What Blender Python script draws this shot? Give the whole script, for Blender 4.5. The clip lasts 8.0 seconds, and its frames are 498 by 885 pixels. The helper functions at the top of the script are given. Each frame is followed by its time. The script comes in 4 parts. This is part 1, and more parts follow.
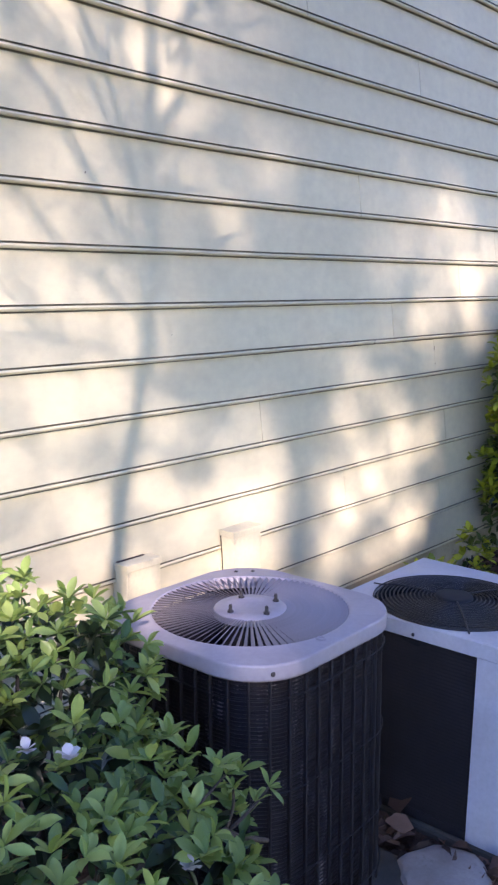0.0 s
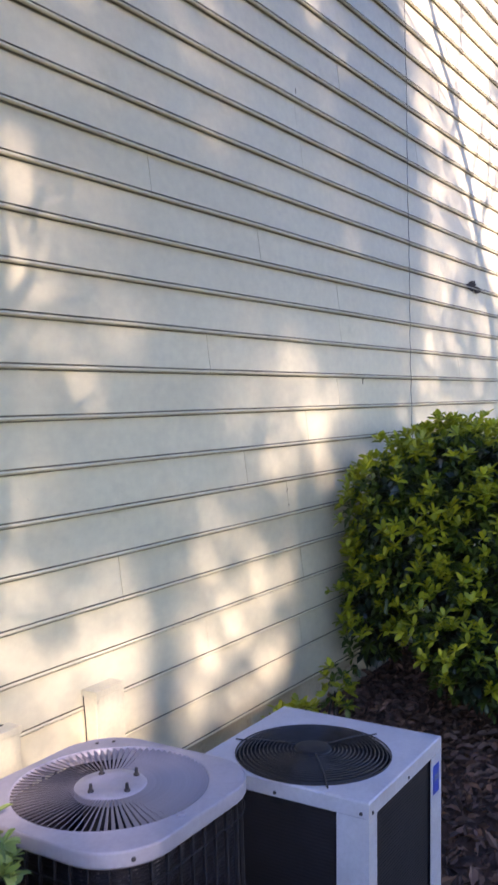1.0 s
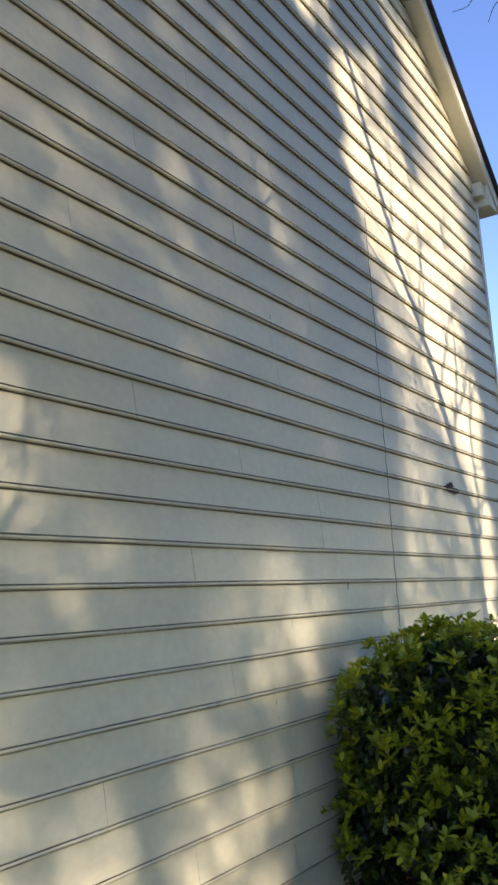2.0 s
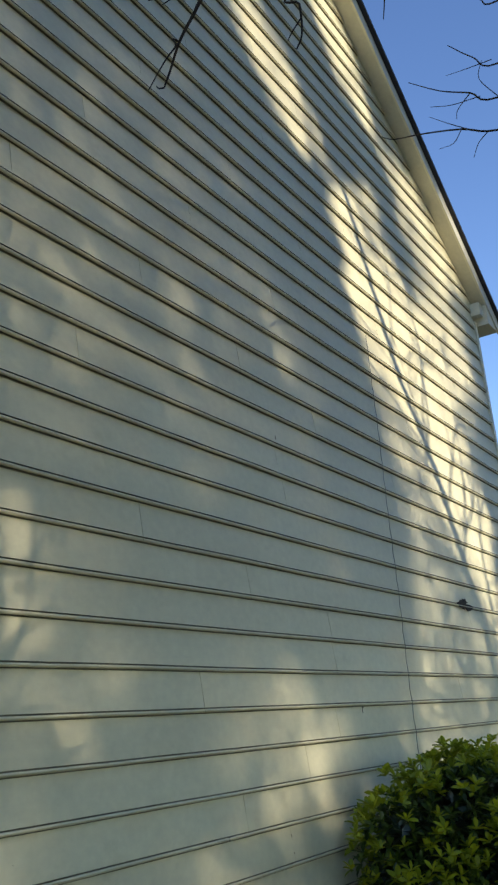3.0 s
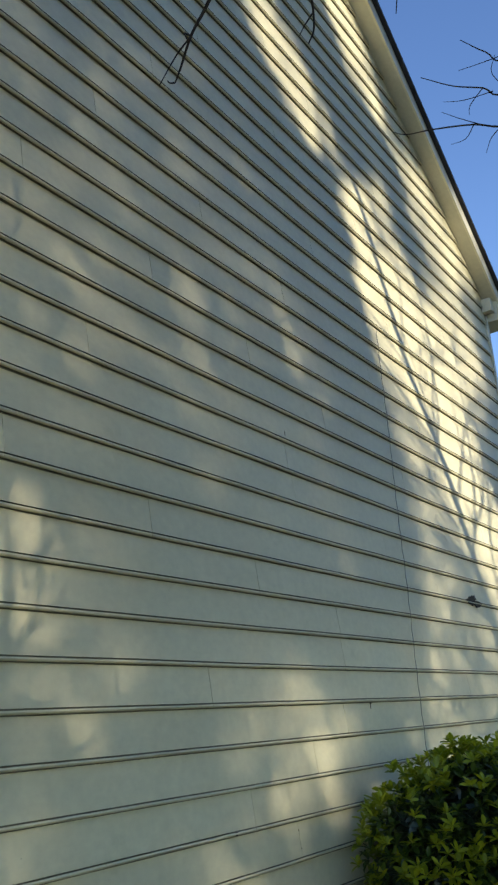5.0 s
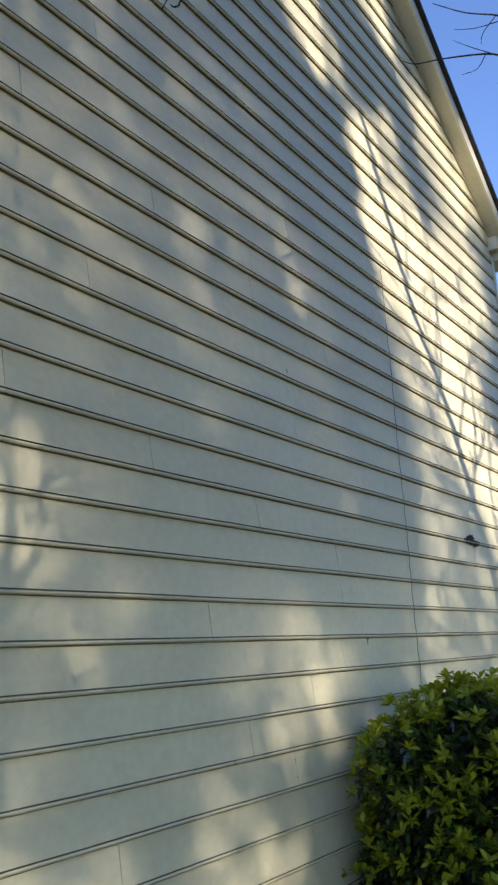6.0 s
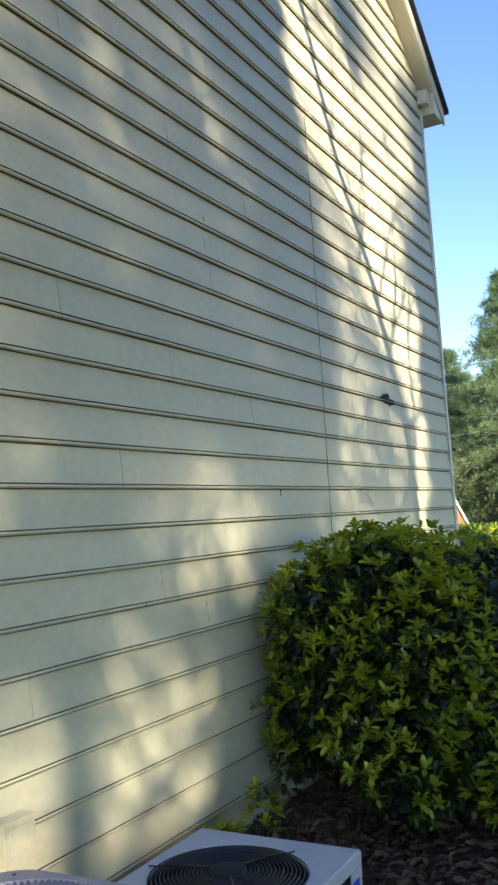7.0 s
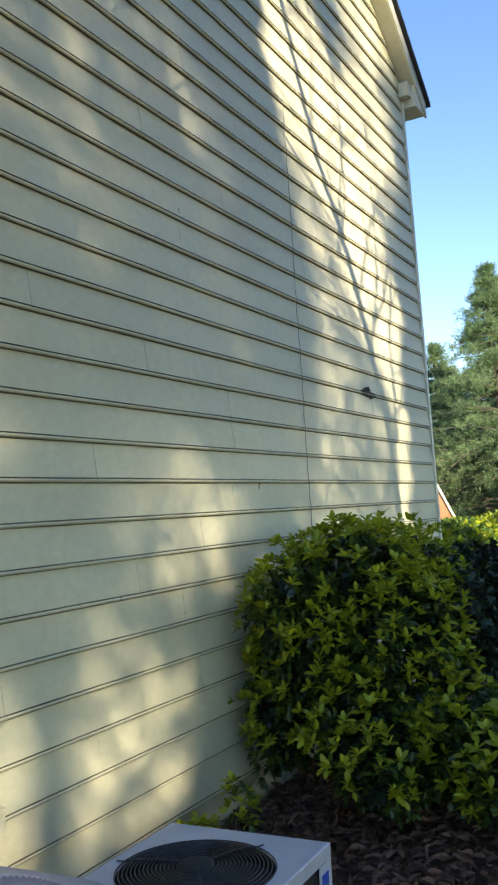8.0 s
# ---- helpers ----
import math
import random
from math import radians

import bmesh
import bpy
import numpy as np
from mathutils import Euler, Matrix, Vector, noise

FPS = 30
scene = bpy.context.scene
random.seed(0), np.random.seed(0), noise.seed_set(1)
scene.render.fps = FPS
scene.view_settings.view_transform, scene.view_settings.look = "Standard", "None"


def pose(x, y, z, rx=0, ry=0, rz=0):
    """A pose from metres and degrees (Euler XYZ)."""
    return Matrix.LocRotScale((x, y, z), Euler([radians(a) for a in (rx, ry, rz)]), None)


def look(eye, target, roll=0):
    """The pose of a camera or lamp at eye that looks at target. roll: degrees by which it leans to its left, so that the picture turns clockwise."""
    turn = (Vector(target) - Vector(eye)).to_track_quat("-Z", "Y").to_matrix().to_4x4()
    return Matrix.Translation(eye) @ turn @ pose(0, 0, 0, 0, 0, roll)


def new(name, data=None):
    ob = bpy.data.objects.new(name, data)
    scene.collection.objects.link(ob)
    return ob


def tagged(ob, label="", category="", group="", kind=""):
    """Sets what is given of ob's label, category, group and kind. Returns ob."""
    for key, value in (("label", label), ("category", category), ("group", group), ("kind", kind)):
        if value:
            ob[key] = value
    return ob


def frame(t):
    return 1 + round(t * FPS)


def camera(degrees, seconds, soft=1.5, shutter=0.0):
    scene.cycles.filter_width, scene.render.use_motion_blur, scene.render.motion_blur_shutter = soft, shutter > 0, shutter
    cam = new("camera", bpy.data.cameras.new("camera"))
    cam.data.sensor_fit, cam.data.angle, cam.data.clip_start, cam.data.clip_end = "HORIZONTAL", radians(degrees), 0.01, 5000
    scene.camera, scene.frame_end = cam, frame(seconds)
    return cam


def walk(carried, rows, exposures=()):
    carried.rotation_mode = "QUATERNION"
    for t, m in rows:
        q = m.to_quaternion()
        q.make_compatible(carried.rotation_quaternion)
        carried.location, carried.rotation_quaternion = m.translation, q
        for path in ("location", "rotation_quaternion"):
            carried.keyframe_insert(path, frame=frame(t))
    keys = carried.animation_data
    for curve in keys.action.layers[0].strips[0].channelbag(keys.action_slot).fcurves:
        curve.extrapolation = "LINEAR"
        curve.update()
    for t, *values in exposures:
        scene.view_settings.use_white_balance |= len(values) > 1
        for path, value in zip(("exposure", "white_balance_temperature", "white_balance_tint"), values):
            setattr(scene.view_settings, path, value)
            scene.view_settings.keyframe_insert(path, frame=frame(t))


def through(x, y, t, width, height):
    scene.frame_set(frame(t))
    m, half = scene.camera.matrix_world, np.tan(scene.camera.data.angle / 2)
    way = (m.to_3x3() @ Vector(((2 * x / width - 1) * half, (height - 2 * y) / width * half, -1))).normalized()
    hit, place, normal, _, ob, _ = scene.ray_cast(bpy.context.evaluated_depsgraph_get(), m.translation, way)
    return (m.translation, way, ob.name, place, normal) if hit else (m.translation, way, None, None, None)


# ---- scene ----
cam = camera(31.2, 8.0, 2.3, 0.2)
PATH = [
    (0, (0.089, -2.462, 1.658), (1.568, -1.159, 1.321), -0.3),
    (0.3, (0.063, -2.502, 1.694), (1.589, -1.242, 1.406), -0.68),
    (0.5, (0.05, -2.525, 1.724), (1.63, -1.32, 1.5), -1.0),
    (0.7, (0.043, -2.542, 1.762), (1.675, -1.400, 1.586), -1.36),
    (1, (0.034, -2.564, 1.817), (1.716, -1.484, 1.739), -1.8),
    (1.2, (0.024, -2.581, 1.843), (1.721, -1.522, 1.844), -2.04),
    (1.5, (0.004, -2.604, 1.861), (1.708, -1.567, 2.016), -2.6),
    (1.7, (-0.011, -2.614, 1.864), (1.688, -1.586, 2.104), -3.04),
    (2, (-0.026, -2.625, 1.865), (1.654, -1.605, 2.23), -3.7),
    (3.5, (-0.039, -2.666, 1.869), (1.573, -1.681, 2.525), -4.9),
    (4, (-0.037, -2.661, 1.886), (1.575, -1.672, 2.536), -4.7),
    (5.5, (-0.039, -2.66, 1.872), (1.579, -1.628, 2.435), -4.0),
    (6, (-0.029, -2.651, 1.875), (1.61, -1.611, 2.355), -3.7),
    (6.2, (-0.012, -2.654, 1.862), (1.651, -1.633, 2.302), -3.67),
    (6.5, (0.023, -2.663, 1.82), (1.727, -1.677, 2.17), -3.6),
    (6.8, (0.048, -2.670, 1.789), (1.790, -1.715, 2.025), -3.61),
    (7, (0.054, -2.676, 1.778), (1.81, -1.735, 1.958), -3.8),
    (7.2, (0.053, -2.687, 1.773), (1.823, -1.770, 1.934), -3.95),
    (7.5, (0.051, -2.706, 1.771), (1.836, -1.82, 1.935), -3.9),
    (8, (0.109, -2.731, 1.765), (1.877, -1.81, 1.932), -4.1),
]

EXPOSURE = [(0.0, 2.12, 7000, 35), (0.5, 2.28, 7100, 35), (1.0, 1.96, 7250, 34), (2.0, 1.22, 7550, 20), (3.5, 0.79, 7700, 5), (5.5, 0.95, 7450, 7), (6.0, 1.10, 7300, 14), (6.5, 1.21, 7300, 11), (7.0, 1.36, 7500, 9), (7.5, 1.42, 7600, 8), (8.0, 1.34, 7850, 6)]
walk(cam, [(t, look(eye, target, roll)) for t, eye, target, roll in PATH], EXPOSURE)

# ---- world and sun ----
# the sun's rays run along (SX, 1, -SZ): from behind the camera, over its left shoulder
SX, SZ = 0.80, 0.62
sun_way = Vector((SX, 1.0, -SZ)).normalized()
world = bpy.data.worlds.new("sky")
scene.world = world
world.use_nodes = True
wn = world.node_tree.nodes
sky = wn.new("ShaderNodeTexSky")
sky.sky_type = "NISHITA"
sky.sun_disc = False
sky.sun_elevation = math.asin(-sun_way.z)
sky.sun_rotation = math.atan2(-sun_way.x, -sun_way.y)
sky.air_density, sky.dust_density, sky.ozone_density = 1.0, 0.0, 3.6
deep = wn.new("ShaderNodeHueSaturation")
deep.inputs["Hue"].default_value, deep.inputs["Saturation"].default_value = 0.512, 1.14
world.node_tree.links.new(sky.outputs["Color"], deep.inputs["Color"])
world.node_tree.links.new(deep.outputs["Color"], wn["Background"].inputs["Color"])
wn["Background"].inputs["Strength"].default_value = 0.15
sun = new("sun", bpy.data.lights.new("sun", "SUN"))
sun.data.energy, sun.data.angle, sun.data.color = 5.0, radians(0.55), (1.0, 0.945, 0.87)
sun.matrix_world = look((0, 0, 20), Vector((0, 0, 20)) + sun_way)

rng = np.random.default_rng(7)


# ---- materials ----
def nodes_of(name):
    m = bpy.data.materials.new(name)
    m.use_nodes = True
    nt = m.node_tree
    return m, nt, nt.nodes["Principled BSDF"]


def ramp(nt, fac, stops):
    r = nt.nodes.new("ShaderNodeValToRGB")
    el = r.color_ramp.elements
    while len(el) < len(stops):
        el.new(0.5)
    for e, (p, c) in zip(el, stops):
        e.position, e.color = p, (*c, 1)
    nt.links.new(fac, r.inputs["Fac"])
    return r.outputs["Color"]


def noise_tex(nt, scale, detail=4.0, stretch=(1, 1, 1), rough=0.55):
    co = nt.nodes.new("ShaderNodeTexCoord")
    mp = nt.nodes.new("ShaderNodeMapping")
    mp.inputs["Scale"].default_value = stretch
    n = nt.nodes.new("ShaderNodeTexNoise")
    n.inputs["Scale"].default_value, n.inputs["Detail"].default_value = scale, detail
    n.inputs["Roughness"].default_value = rough
    nt.links.new(co.outputs["Object"], mp.inputs["Vector"])
    nt.links.new(mp.outputs["Vector"], n.inputs["Vector"])
    return n.outputs["Fac"]


def mix(nt, a, b, fac, mode="MIX"):
    n = nt.nodes.new("ShaderNodeMix")
    n.data_type, n.blend_type = "RGBA", mode
    for sock, v in ((n.inputs[6], a), (n.inputs[7], b)):
        if isinstance(v, tuple):
            sock.default_value = (*v, 1)
        else:
            nt.links.new(v, sock)
    if isinstance(fac, float):
        n.inputs[0].default_value = fac
    else:
        nt.links.new(fac, n.inputs[0])
    return n.outputs[2]


def bump(nt, bsdf, fac, strength, dist):
    b = nt.nodes.new("ShaderNodeBump")
    b.inputs["Strength"].default_value, b.inputs["Distance"].default_value = strength, dist
    nt.links.new(fac, b.inputs["Height"])
    nt.links.new(b.outputs["Normal"], bsdf.inputs["Normal"])


def surface(name, a, b, scale=6.0, rough=0.6, metal=0.0, relief=0.2, dist=0.002, stretch=(1, 1, 1), grime_shine=None, per=None):
    """A surface between two tones: broad patches, fine grain, a third tone for dirt, wear and painted shine, an even
    tone for each piece.
    """
    m, nt, p = nodes_of(name)
    broad = noise_tex(nt, scale, 5.0, stretch)
    fine = noise_tex(nt, scale * 14, 3.0, stretch)
    col = ramp(nt, broad, [(0.32, a), (0.68, b)])
    col = mix(nt, col, ramp(nt, fine, [(0.3, (0.8, 0.8, 0.8)), (0.7, (1, 1, 1))]), 0.5, "MULTIPLY")
    if grime_shine:
        g = noise_tex(nt, scale * 2.3, 8.0, stretch, 0.7)
        col = mix(nt, col, grime_shine[0], ramp(nt, g, [(grime_shine[1], (0, 0, 0)), (grime_shine[1] + 0.18, (1, 1, 1))]))
    if per:
        oi = nt.nodes.new("ShaderNodeObjectInfo")
        col = mix(nt, col, ramp(nt, oi.outputs["Random"], [(0, (per, per, per)), (1, (1, 1, 1))]), 1.0, "MULTIPLY")
    nt.links.new(col, p.inputs["Base Color"])
    p.inputs["Roughness"].default_value, p.inputs["Metallic"].default_value = rough, metal
    bump(nt, p, fine, relief, dist)
    return m


def leaf_mat(name, dark, light, shine=0.45, through=0.35):
    m, nt, p = nodes_of(name)
    geo = nt.nodes.new("ShaderNodeNewGeometry")
    oi = nt.nodes.new("ShaderNodeObjectInfo")
    add = nt.nodes.new("ShaderNodeMath")
    add.operation = "ADD"
    nt.links.new(geo.outputs["Random Per Island"], add.inputs[0])
    nt.links.new(oi.outputs["Random"], add.inputs[1])
    fr = nt.nodes.new("ShaderNodeMath")
    fr.operation = "FRACT"
    nt.links.new(add.outputs[0], fr.inputs[0])
    mid = tuple((x + y) / 2 for x, y in zip(dark, light))
    col = ramp(nt, fr.outputs[0], [(0.0, dark), (0.6, mid), (1.0, light)])
    col = mix(nt, col, ramp(nt, noise_tex(nt, 60, 3.0), [(0.3, (0.75, 0.75, 0.7)), (0.7, (1, 1, 1))]), 0.6, "MULTIPLY")
    nt.links.new(col, p.inputs["Base Color"])
    p.inputs["Roughness"].default_value = shine
    tr = nt.nodes.new("ShaderNodeBsdfTranslucent")
    nt.links.new(mix(nt, col, (1.0, 1.0, 0.25), 0.35, "MULTIPLY"), tr.inputs["Color"])
    ms = nt.nodes.new("ShaderNodeMixShader")
    ms.inputs[0].default_value = through
    nt.links.new(p.outputs[0], ms.inputs[1])
    nt.links.new(tr.outputs[0], ms.inputs[2])
    nt.links.new(ms.outputs[0], nt.nodes["Material Output"].inputs["Surface"])
    return m


M_siding = surface("painted_siding", (0.60, 0.56, 0.38), (0.68, 0.64, 0.44), 1.5, 0.5, relief=0.2, dist=0.0012, stretch=(0.8, 1, 1.1),
                   grime_shine=((0.50, 0.47, 0.30), 0.60), per=0.94)
M_trim = surface("painted_trim", (0.66, 0.63, 0.49), (0.74, 0.71, 0.58), 2.0, 0.5, relief=0.1, grime_shine=((0.5, 0.49, 0.4), 0.66))
M_cover = surface("painted_pipe_cover", (0.62, 0.57, 0.38), (0.72, 0.67, 0.46), 4.0, 0.55, relief=0.15, grime_shine=((0.34, 0.30, 0.20), 0.62))
M_soffit = surface("soffit_paint", (0.55, 0.53, 0.42), (0.63, 0.60, 0.48), 2.0, 0.6, relief=0.1)
M_shingle = surface("roof_shingle", (0.025, 0.025, 0.03), (0.05, 0.05, 0.055), 8.0, 0.9, relief=0.5)
M_concrete = surface("concrete", (0.34, 0.31, 0.22), (0.46, 0.42, 0.30), 4.0, 0.9, relief=0.6, dist=0.004, grime_shine=((0.16, 0.12, 0.08), 0.56))
M_footing = surface("soil_stained_concrete", (0.07, 0.058, 0.045), (0.13, 0.11, 0.085), 4.0, 0.95, relief=0.6, dist=0.004, grime_shine=((0.07, 0.05, 0.035), 0.5))
M_stone = surface("pale_stone", (0.30, 0.24, 0.20), (0.46, 0.38, 0.32), 7.0, 0.85, relief=0.6, dist=0.004, grime_shine=((0.2, 0.16, 0.12), 0.6))
M_mulch = surface("leaf_mould", (0.06, 0.030, 0.020), (0.15, 0.075, 0.05), 9.0, 0.95, relief=1.0, dist=0.03, grime_shine=((0.16, 0.10, 0.07), 0.60))
M_grass = surface("rough_grass", (0.03, 0.045, 0.015), (0.10, 0.11, 0.04), 0.7, 0.95, relief=1.0, dist=0.05, grime_shine=((0.17, 0.12, 0.07), 0.55))
M_greytop = surface("grey_enamel", (0.335, 0.31, 0.35), (0.395, 0.37, 0.41), 5.0, 0.42, relief=0.05, grime_shine=((0.28, 0.27, 0.28), 0.64))
M_vane = surface("dull_grey_vane", (0.215, 0.20, 0.225), (0.27, 0.255, 0.28), 8.0, 0.75, relief=0.05)
M_whitetop = surface("pale_grey_enamel", (0.46, 0.455, 0.49), (0.56, 0.555, 0.59), 5.0, 0.40, relief=0.05, grime_shine=((0.36, 0.36, 0.36), 0.66))
M_black = surface("black_coated_steel", (0.010, 0.008, 0.010), (0.020, 0.016, 0.020), 9.0, 0.65, relief=0.1)
M_wire = surface("black_guard_wire", (0.012, 0.012, 0.015), (0.035, 0.034, 0.04), 20.0, 0.38, relief=0.1)
M_bolt = surface("dark_bolt_steel", (0.05, 0.045, 0.05), (0.10, 0.09, 0.09), 40.0, 0.45, 0.6)
M_blue = surface("blue_plate", (0.02, 0.06, 0.42), (0.03, 0.09, 0.52), 20.0, 0.35, relief=0.0)
M_plate = surface("pale_plate_mark", (0.10, 0.16, 0.35), (0.16, 0.22, 0.42), 30.0, 0.4, relief=0.0)
M_bark = surface("bark", (0.06, 0.048, 0.038), (0.13, 0.105, 0.085), 14.0, 0.9, relief=0.9, dist=0.006, stretch=(1, 1, 0.25))
M_twig = surface("twig_bark", (0.022, 0.018, 0.016), (0.055, 0.043, 0.036), 30.0, 0.8, relief=0.4)
M_brown = surface("orange_brown_boards", (0.30, 0.13, 0.06), (0.40, 0.19, 0.09), 2.0, 0.8)
M_copper = surface("rust_stain", (0.02, 0.015, 0.012), (0.05, 0.035, 0.025), 40.0, 0.9)
M_azalea = leaf_mat("azalea_leaf", (0.060, 0.135, 0.045), (0.21, 0.34, 0.10), 0.36, 0.3)
M_azalea_tip = leaf_mat("young_azalea_leaf", (0.19, 0.31, 0.08), (0.40, 0.53, 0.16), 0.38, 0.35)
M_hedge = leaf_mat("hedge_leaf", (0.024, 0.056, 0.011), (0.10, 0.148, 0.018), 0.38, 0.3)
# dark tone for groove dirt that also paints the lap lines' shade
M_groove_shade = surface("groove_dirt_and_shade", (0.10, 0.095, 0.06), (0.20, 0.19, 0.14), 6.0, 0.9)
# hedge leaf darkened to carry shade in its colour
M_hedge_shaded = leaf_mat("shaded_hedge_leaf", (0.008, 0.023, 0.013), (0.024, 0.050, 0.022), 0.35, 0.15)
M_tip = leaf_mat("new_growth_leaf", (0.21, 0.27, 0.020), (0.47, 0.50, 0.038), 0.40, 0.4)
# paler leaf tone, with the far shrubs' sunlight put into it
M_sunny = leaf_mat("sunlit_shrub_leaf", (0.07, 0.14, 0.03), (0.20, 0.30, 0.06), 0.45, 0.35)
M_pine = leaf_mat("pine_needles", (0.08, 0.155, 0.075), (0.25, 0.36, 0.16), 0.6, 0.35)
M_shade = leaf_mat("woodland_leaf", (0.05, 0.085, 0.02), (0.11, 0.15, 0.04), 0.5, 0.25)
M_petal = leaf_mat("white_petal", (0.62, 0.60, 0.66), (0.8, 0.78, 0.84), 0.5, 0.3)
M_red = leaf_mat("red_petal", (0.35, 0.02, 0.015), (0.5, 0.04, 0.03), 0.5, 0.2)
M_dead = leaf_mat("dead_leaf", (0.045, 0.022, 0.014), (0.27, 0.145, 0.10), 0.75, 0.1)


# ---- mesh helpers ----
def mesh_of(name, verts, faces, mat, smooth=False):
    me = bpy.data.meshes.new(name)
    me.from_pydata([tuple(map(float, v)) for v in verts], [], [tuple(map(int, f)) for f in faces])
    me.materials.append(mat)
    if smooth:
        me.polygons.foreach_set("use_smooth", [True] * len(me.polygons))
    me.update()
    return me


def put(name, me, parent=None, m=None, label=""):
    ob = new(name, me)
    if parent:
        ob.parent = parent
    if m is not None:
        ob.matrix_basis = m
    return tagged(ob, label=label)


def part(name, bm, mat, parent=None, label="", m=None, smooth=False):
    bmesh.ops.recalc_face_normals(bm, faces=bm.faces)
    me = bpy.data.meshes.new(name)
    bm.to_mesh(me)
    bm.free()
    me.materials.append(mat)
    if smooth:
        me.polygons.foreach_set("use_smooth", [True] * len(me.polygons))
    return put(name, me, parent, m, label)


def box(x0, x1, y0, y1, z0, z1, bevel=0.0, seg=2, bm=None):
    bm2 = bmesh.new()
    bmesh.ops.create_cube(bm2, size=1.0)
    for v in bm2.verts:
        v.co = (x0 if v.co.x < 0 else x1, y0 if v.co.y < 0 else y1, z0 if v.co.z < 0 else z1)
    if bevel:
        bmesh.ops.bevel(bm2, geom=bm2.edges[:], offset=bevel, segments=seg, affect="EDGES", profile=0.6)
    return bm2


def tube(pts, radii, sides=8, closed=False):
    """Vertices and faces of a round bar along the points."""
    pts = [Vector(p) for p in pts]
    n = len(pts)
    verts, faces = [], []
    side = None
    for i, p in enumerate(pts):
        a, b = pts[(i - 1) % n if closed else max(i - 1, 0)], pts[(i + 1) % n if closed else min(i + 1, n - 1)]
        t = (b - a).normalized()
        if side is None:
            side = t.orthogonal().normalized()
        side = (side - t * side.dot(t)).normalized()
        up = t.cross(side)
        r = float(radii[i] if hasattr(radii, "__len__") else radii)
        for k in range(sides):
            w = 2 * math.pi * k / sides
            verts.append(p + r * (math.cos(w) * side + math.sin(w) * up))
    for i in range(n if closed else n - 1):
        j = (i + 1) % n
        for k in range(sides):
            l = (k + 1) % sides
            faces.append((i * sides + k, i * sides + l, j * sides + l, j * sides + k))
    if not closed:
        faces.append(tuple(reversed(range(sides))))
        faces.append(tuple(range((n - 1) * sides, n * sides)))
    return verts, faces


def joined(pieces):
    verts, faces = [], []
    for v, f in pieces:
        o = len(verts)
        verts += list(v)
        faces += [tuple(i + o for i in face) for face in f]
    return verts, faces


def smooth_line(pts, n=5):
    """More points on a smooth curve through the points."""
    p = [np.array(q, float) for q in pts]
    p = [2 * p[0] - p[1], *p, 2 * p[-1] - p[-2]]
    out = []
    for i in range(1, len(p) - 2):
        for t in np.linspace(0, 1, n, endpoint=False):
            out.append(0.5 * (2 * p[i] + (p[i + 1] - p[i - 1]) * t + (2 * p[i - 1] - 5 * p[i] + 4 * p[i + 1] - p[i + 2]) * t * t
                              + (3 * p[i] - p[i - 1] - 3 * p[i + 1] + p[i + 2]) * t ** 3))
    return out + [p[-2]]


LEAF_V = np.array([(0, 0, 0), (0, .36, -.03), (0, .72, -.05), (0, 1, -.16), (-.21, .34, .04), (-.18, .68, .02), (.21, .34, .04), (.18, .68, .02)])
LEAF_F = [(0, 1, 4), (1, 2, 5, 4), (2, 3, 5), (0, 6, 1), (1, 6, 7, 2), (2, 7, 3)]
ROWS = ((0.14, 0.085), (0.34, 0.175), (0.55, 0.225), (0.75, 0.19), (0.90, 0.105))
ROUND_V = np.array([(0, 0, 0)] + [(0, y, -0.02 - 0.10 * y * y) for y, w in ROWS] + [(0, 1, -0.15)]
                   + [(-w, y, 0.03 + 0.18 * w - 0.10 * y * y) for y, w in ROWS] + [(w, y, 0.03 + 0.18 * w - 0.10 * y * y) for y, w in ROWS])
ROUND_F = [(0, 1, 7), (5, 6, 11), (0, 12, 1), (5, 16, 6)] + [(k, k + 1, k + 7, k + 6) for k in range(1, 5)] + [(k, k + 11, k + 12, k + 1) for k in range(1, 5)]
NEEDLE_V = np.array([(0, 0, 0), (-.10, .5, .03), (0, 1, -.05), (.10, .5, .03)])
NEEDLE_F = [(0, 3, 2, 1)]
CLUMP_V = np.array([(-.5, 0, 0), (-.2, .35, .1), (.1, .5, 0), (.5, .2, .12), (.35, -.4, 0), (-.1, -.5, .1)])
CLUMP_F = [(0, 1, 2), (0, 2, 3), (0, 3, 4), (0, 4, 5)]


def frames(ways, spin):
    """Turns whose second axis lies along the ways."""
    y = ways / np.linalg.norm(ways, axis=1, keepdims=True)
    ref = np.where(np.abs(y[:, 2:3]) > 0.95, np.array([[1.0, 0, 0]]), np.array([[0, 0, 1.0]]))
    x = np.cross(y, ref)
    x /= np.linalg.norm(x, axis=1, keepdims=True)
    z = np.cross(x, y)
    c, s = np.cos(spin)[:, None], np.sin(spin)[:, None]
    return np.stack([c * x + s * z, y, -s * x + c * z], axis=2)


def leaves(places, ways, sizes, spin, wide=1.0, tv=LEAF_V, tf=LEAF_F):
    turn = frames(ways, spin)
    t = tv * np.array([wide, 1, 1])
    v = np.einsum("nij,kj->nki", turn, t) * sizes[:, None, None] + places[:, None]
    k = len(tv)
    f = [tuple(i + k * n for i in face) for n in range(len(places)) for face in tf]
    return v.reshape(-1, 3), f


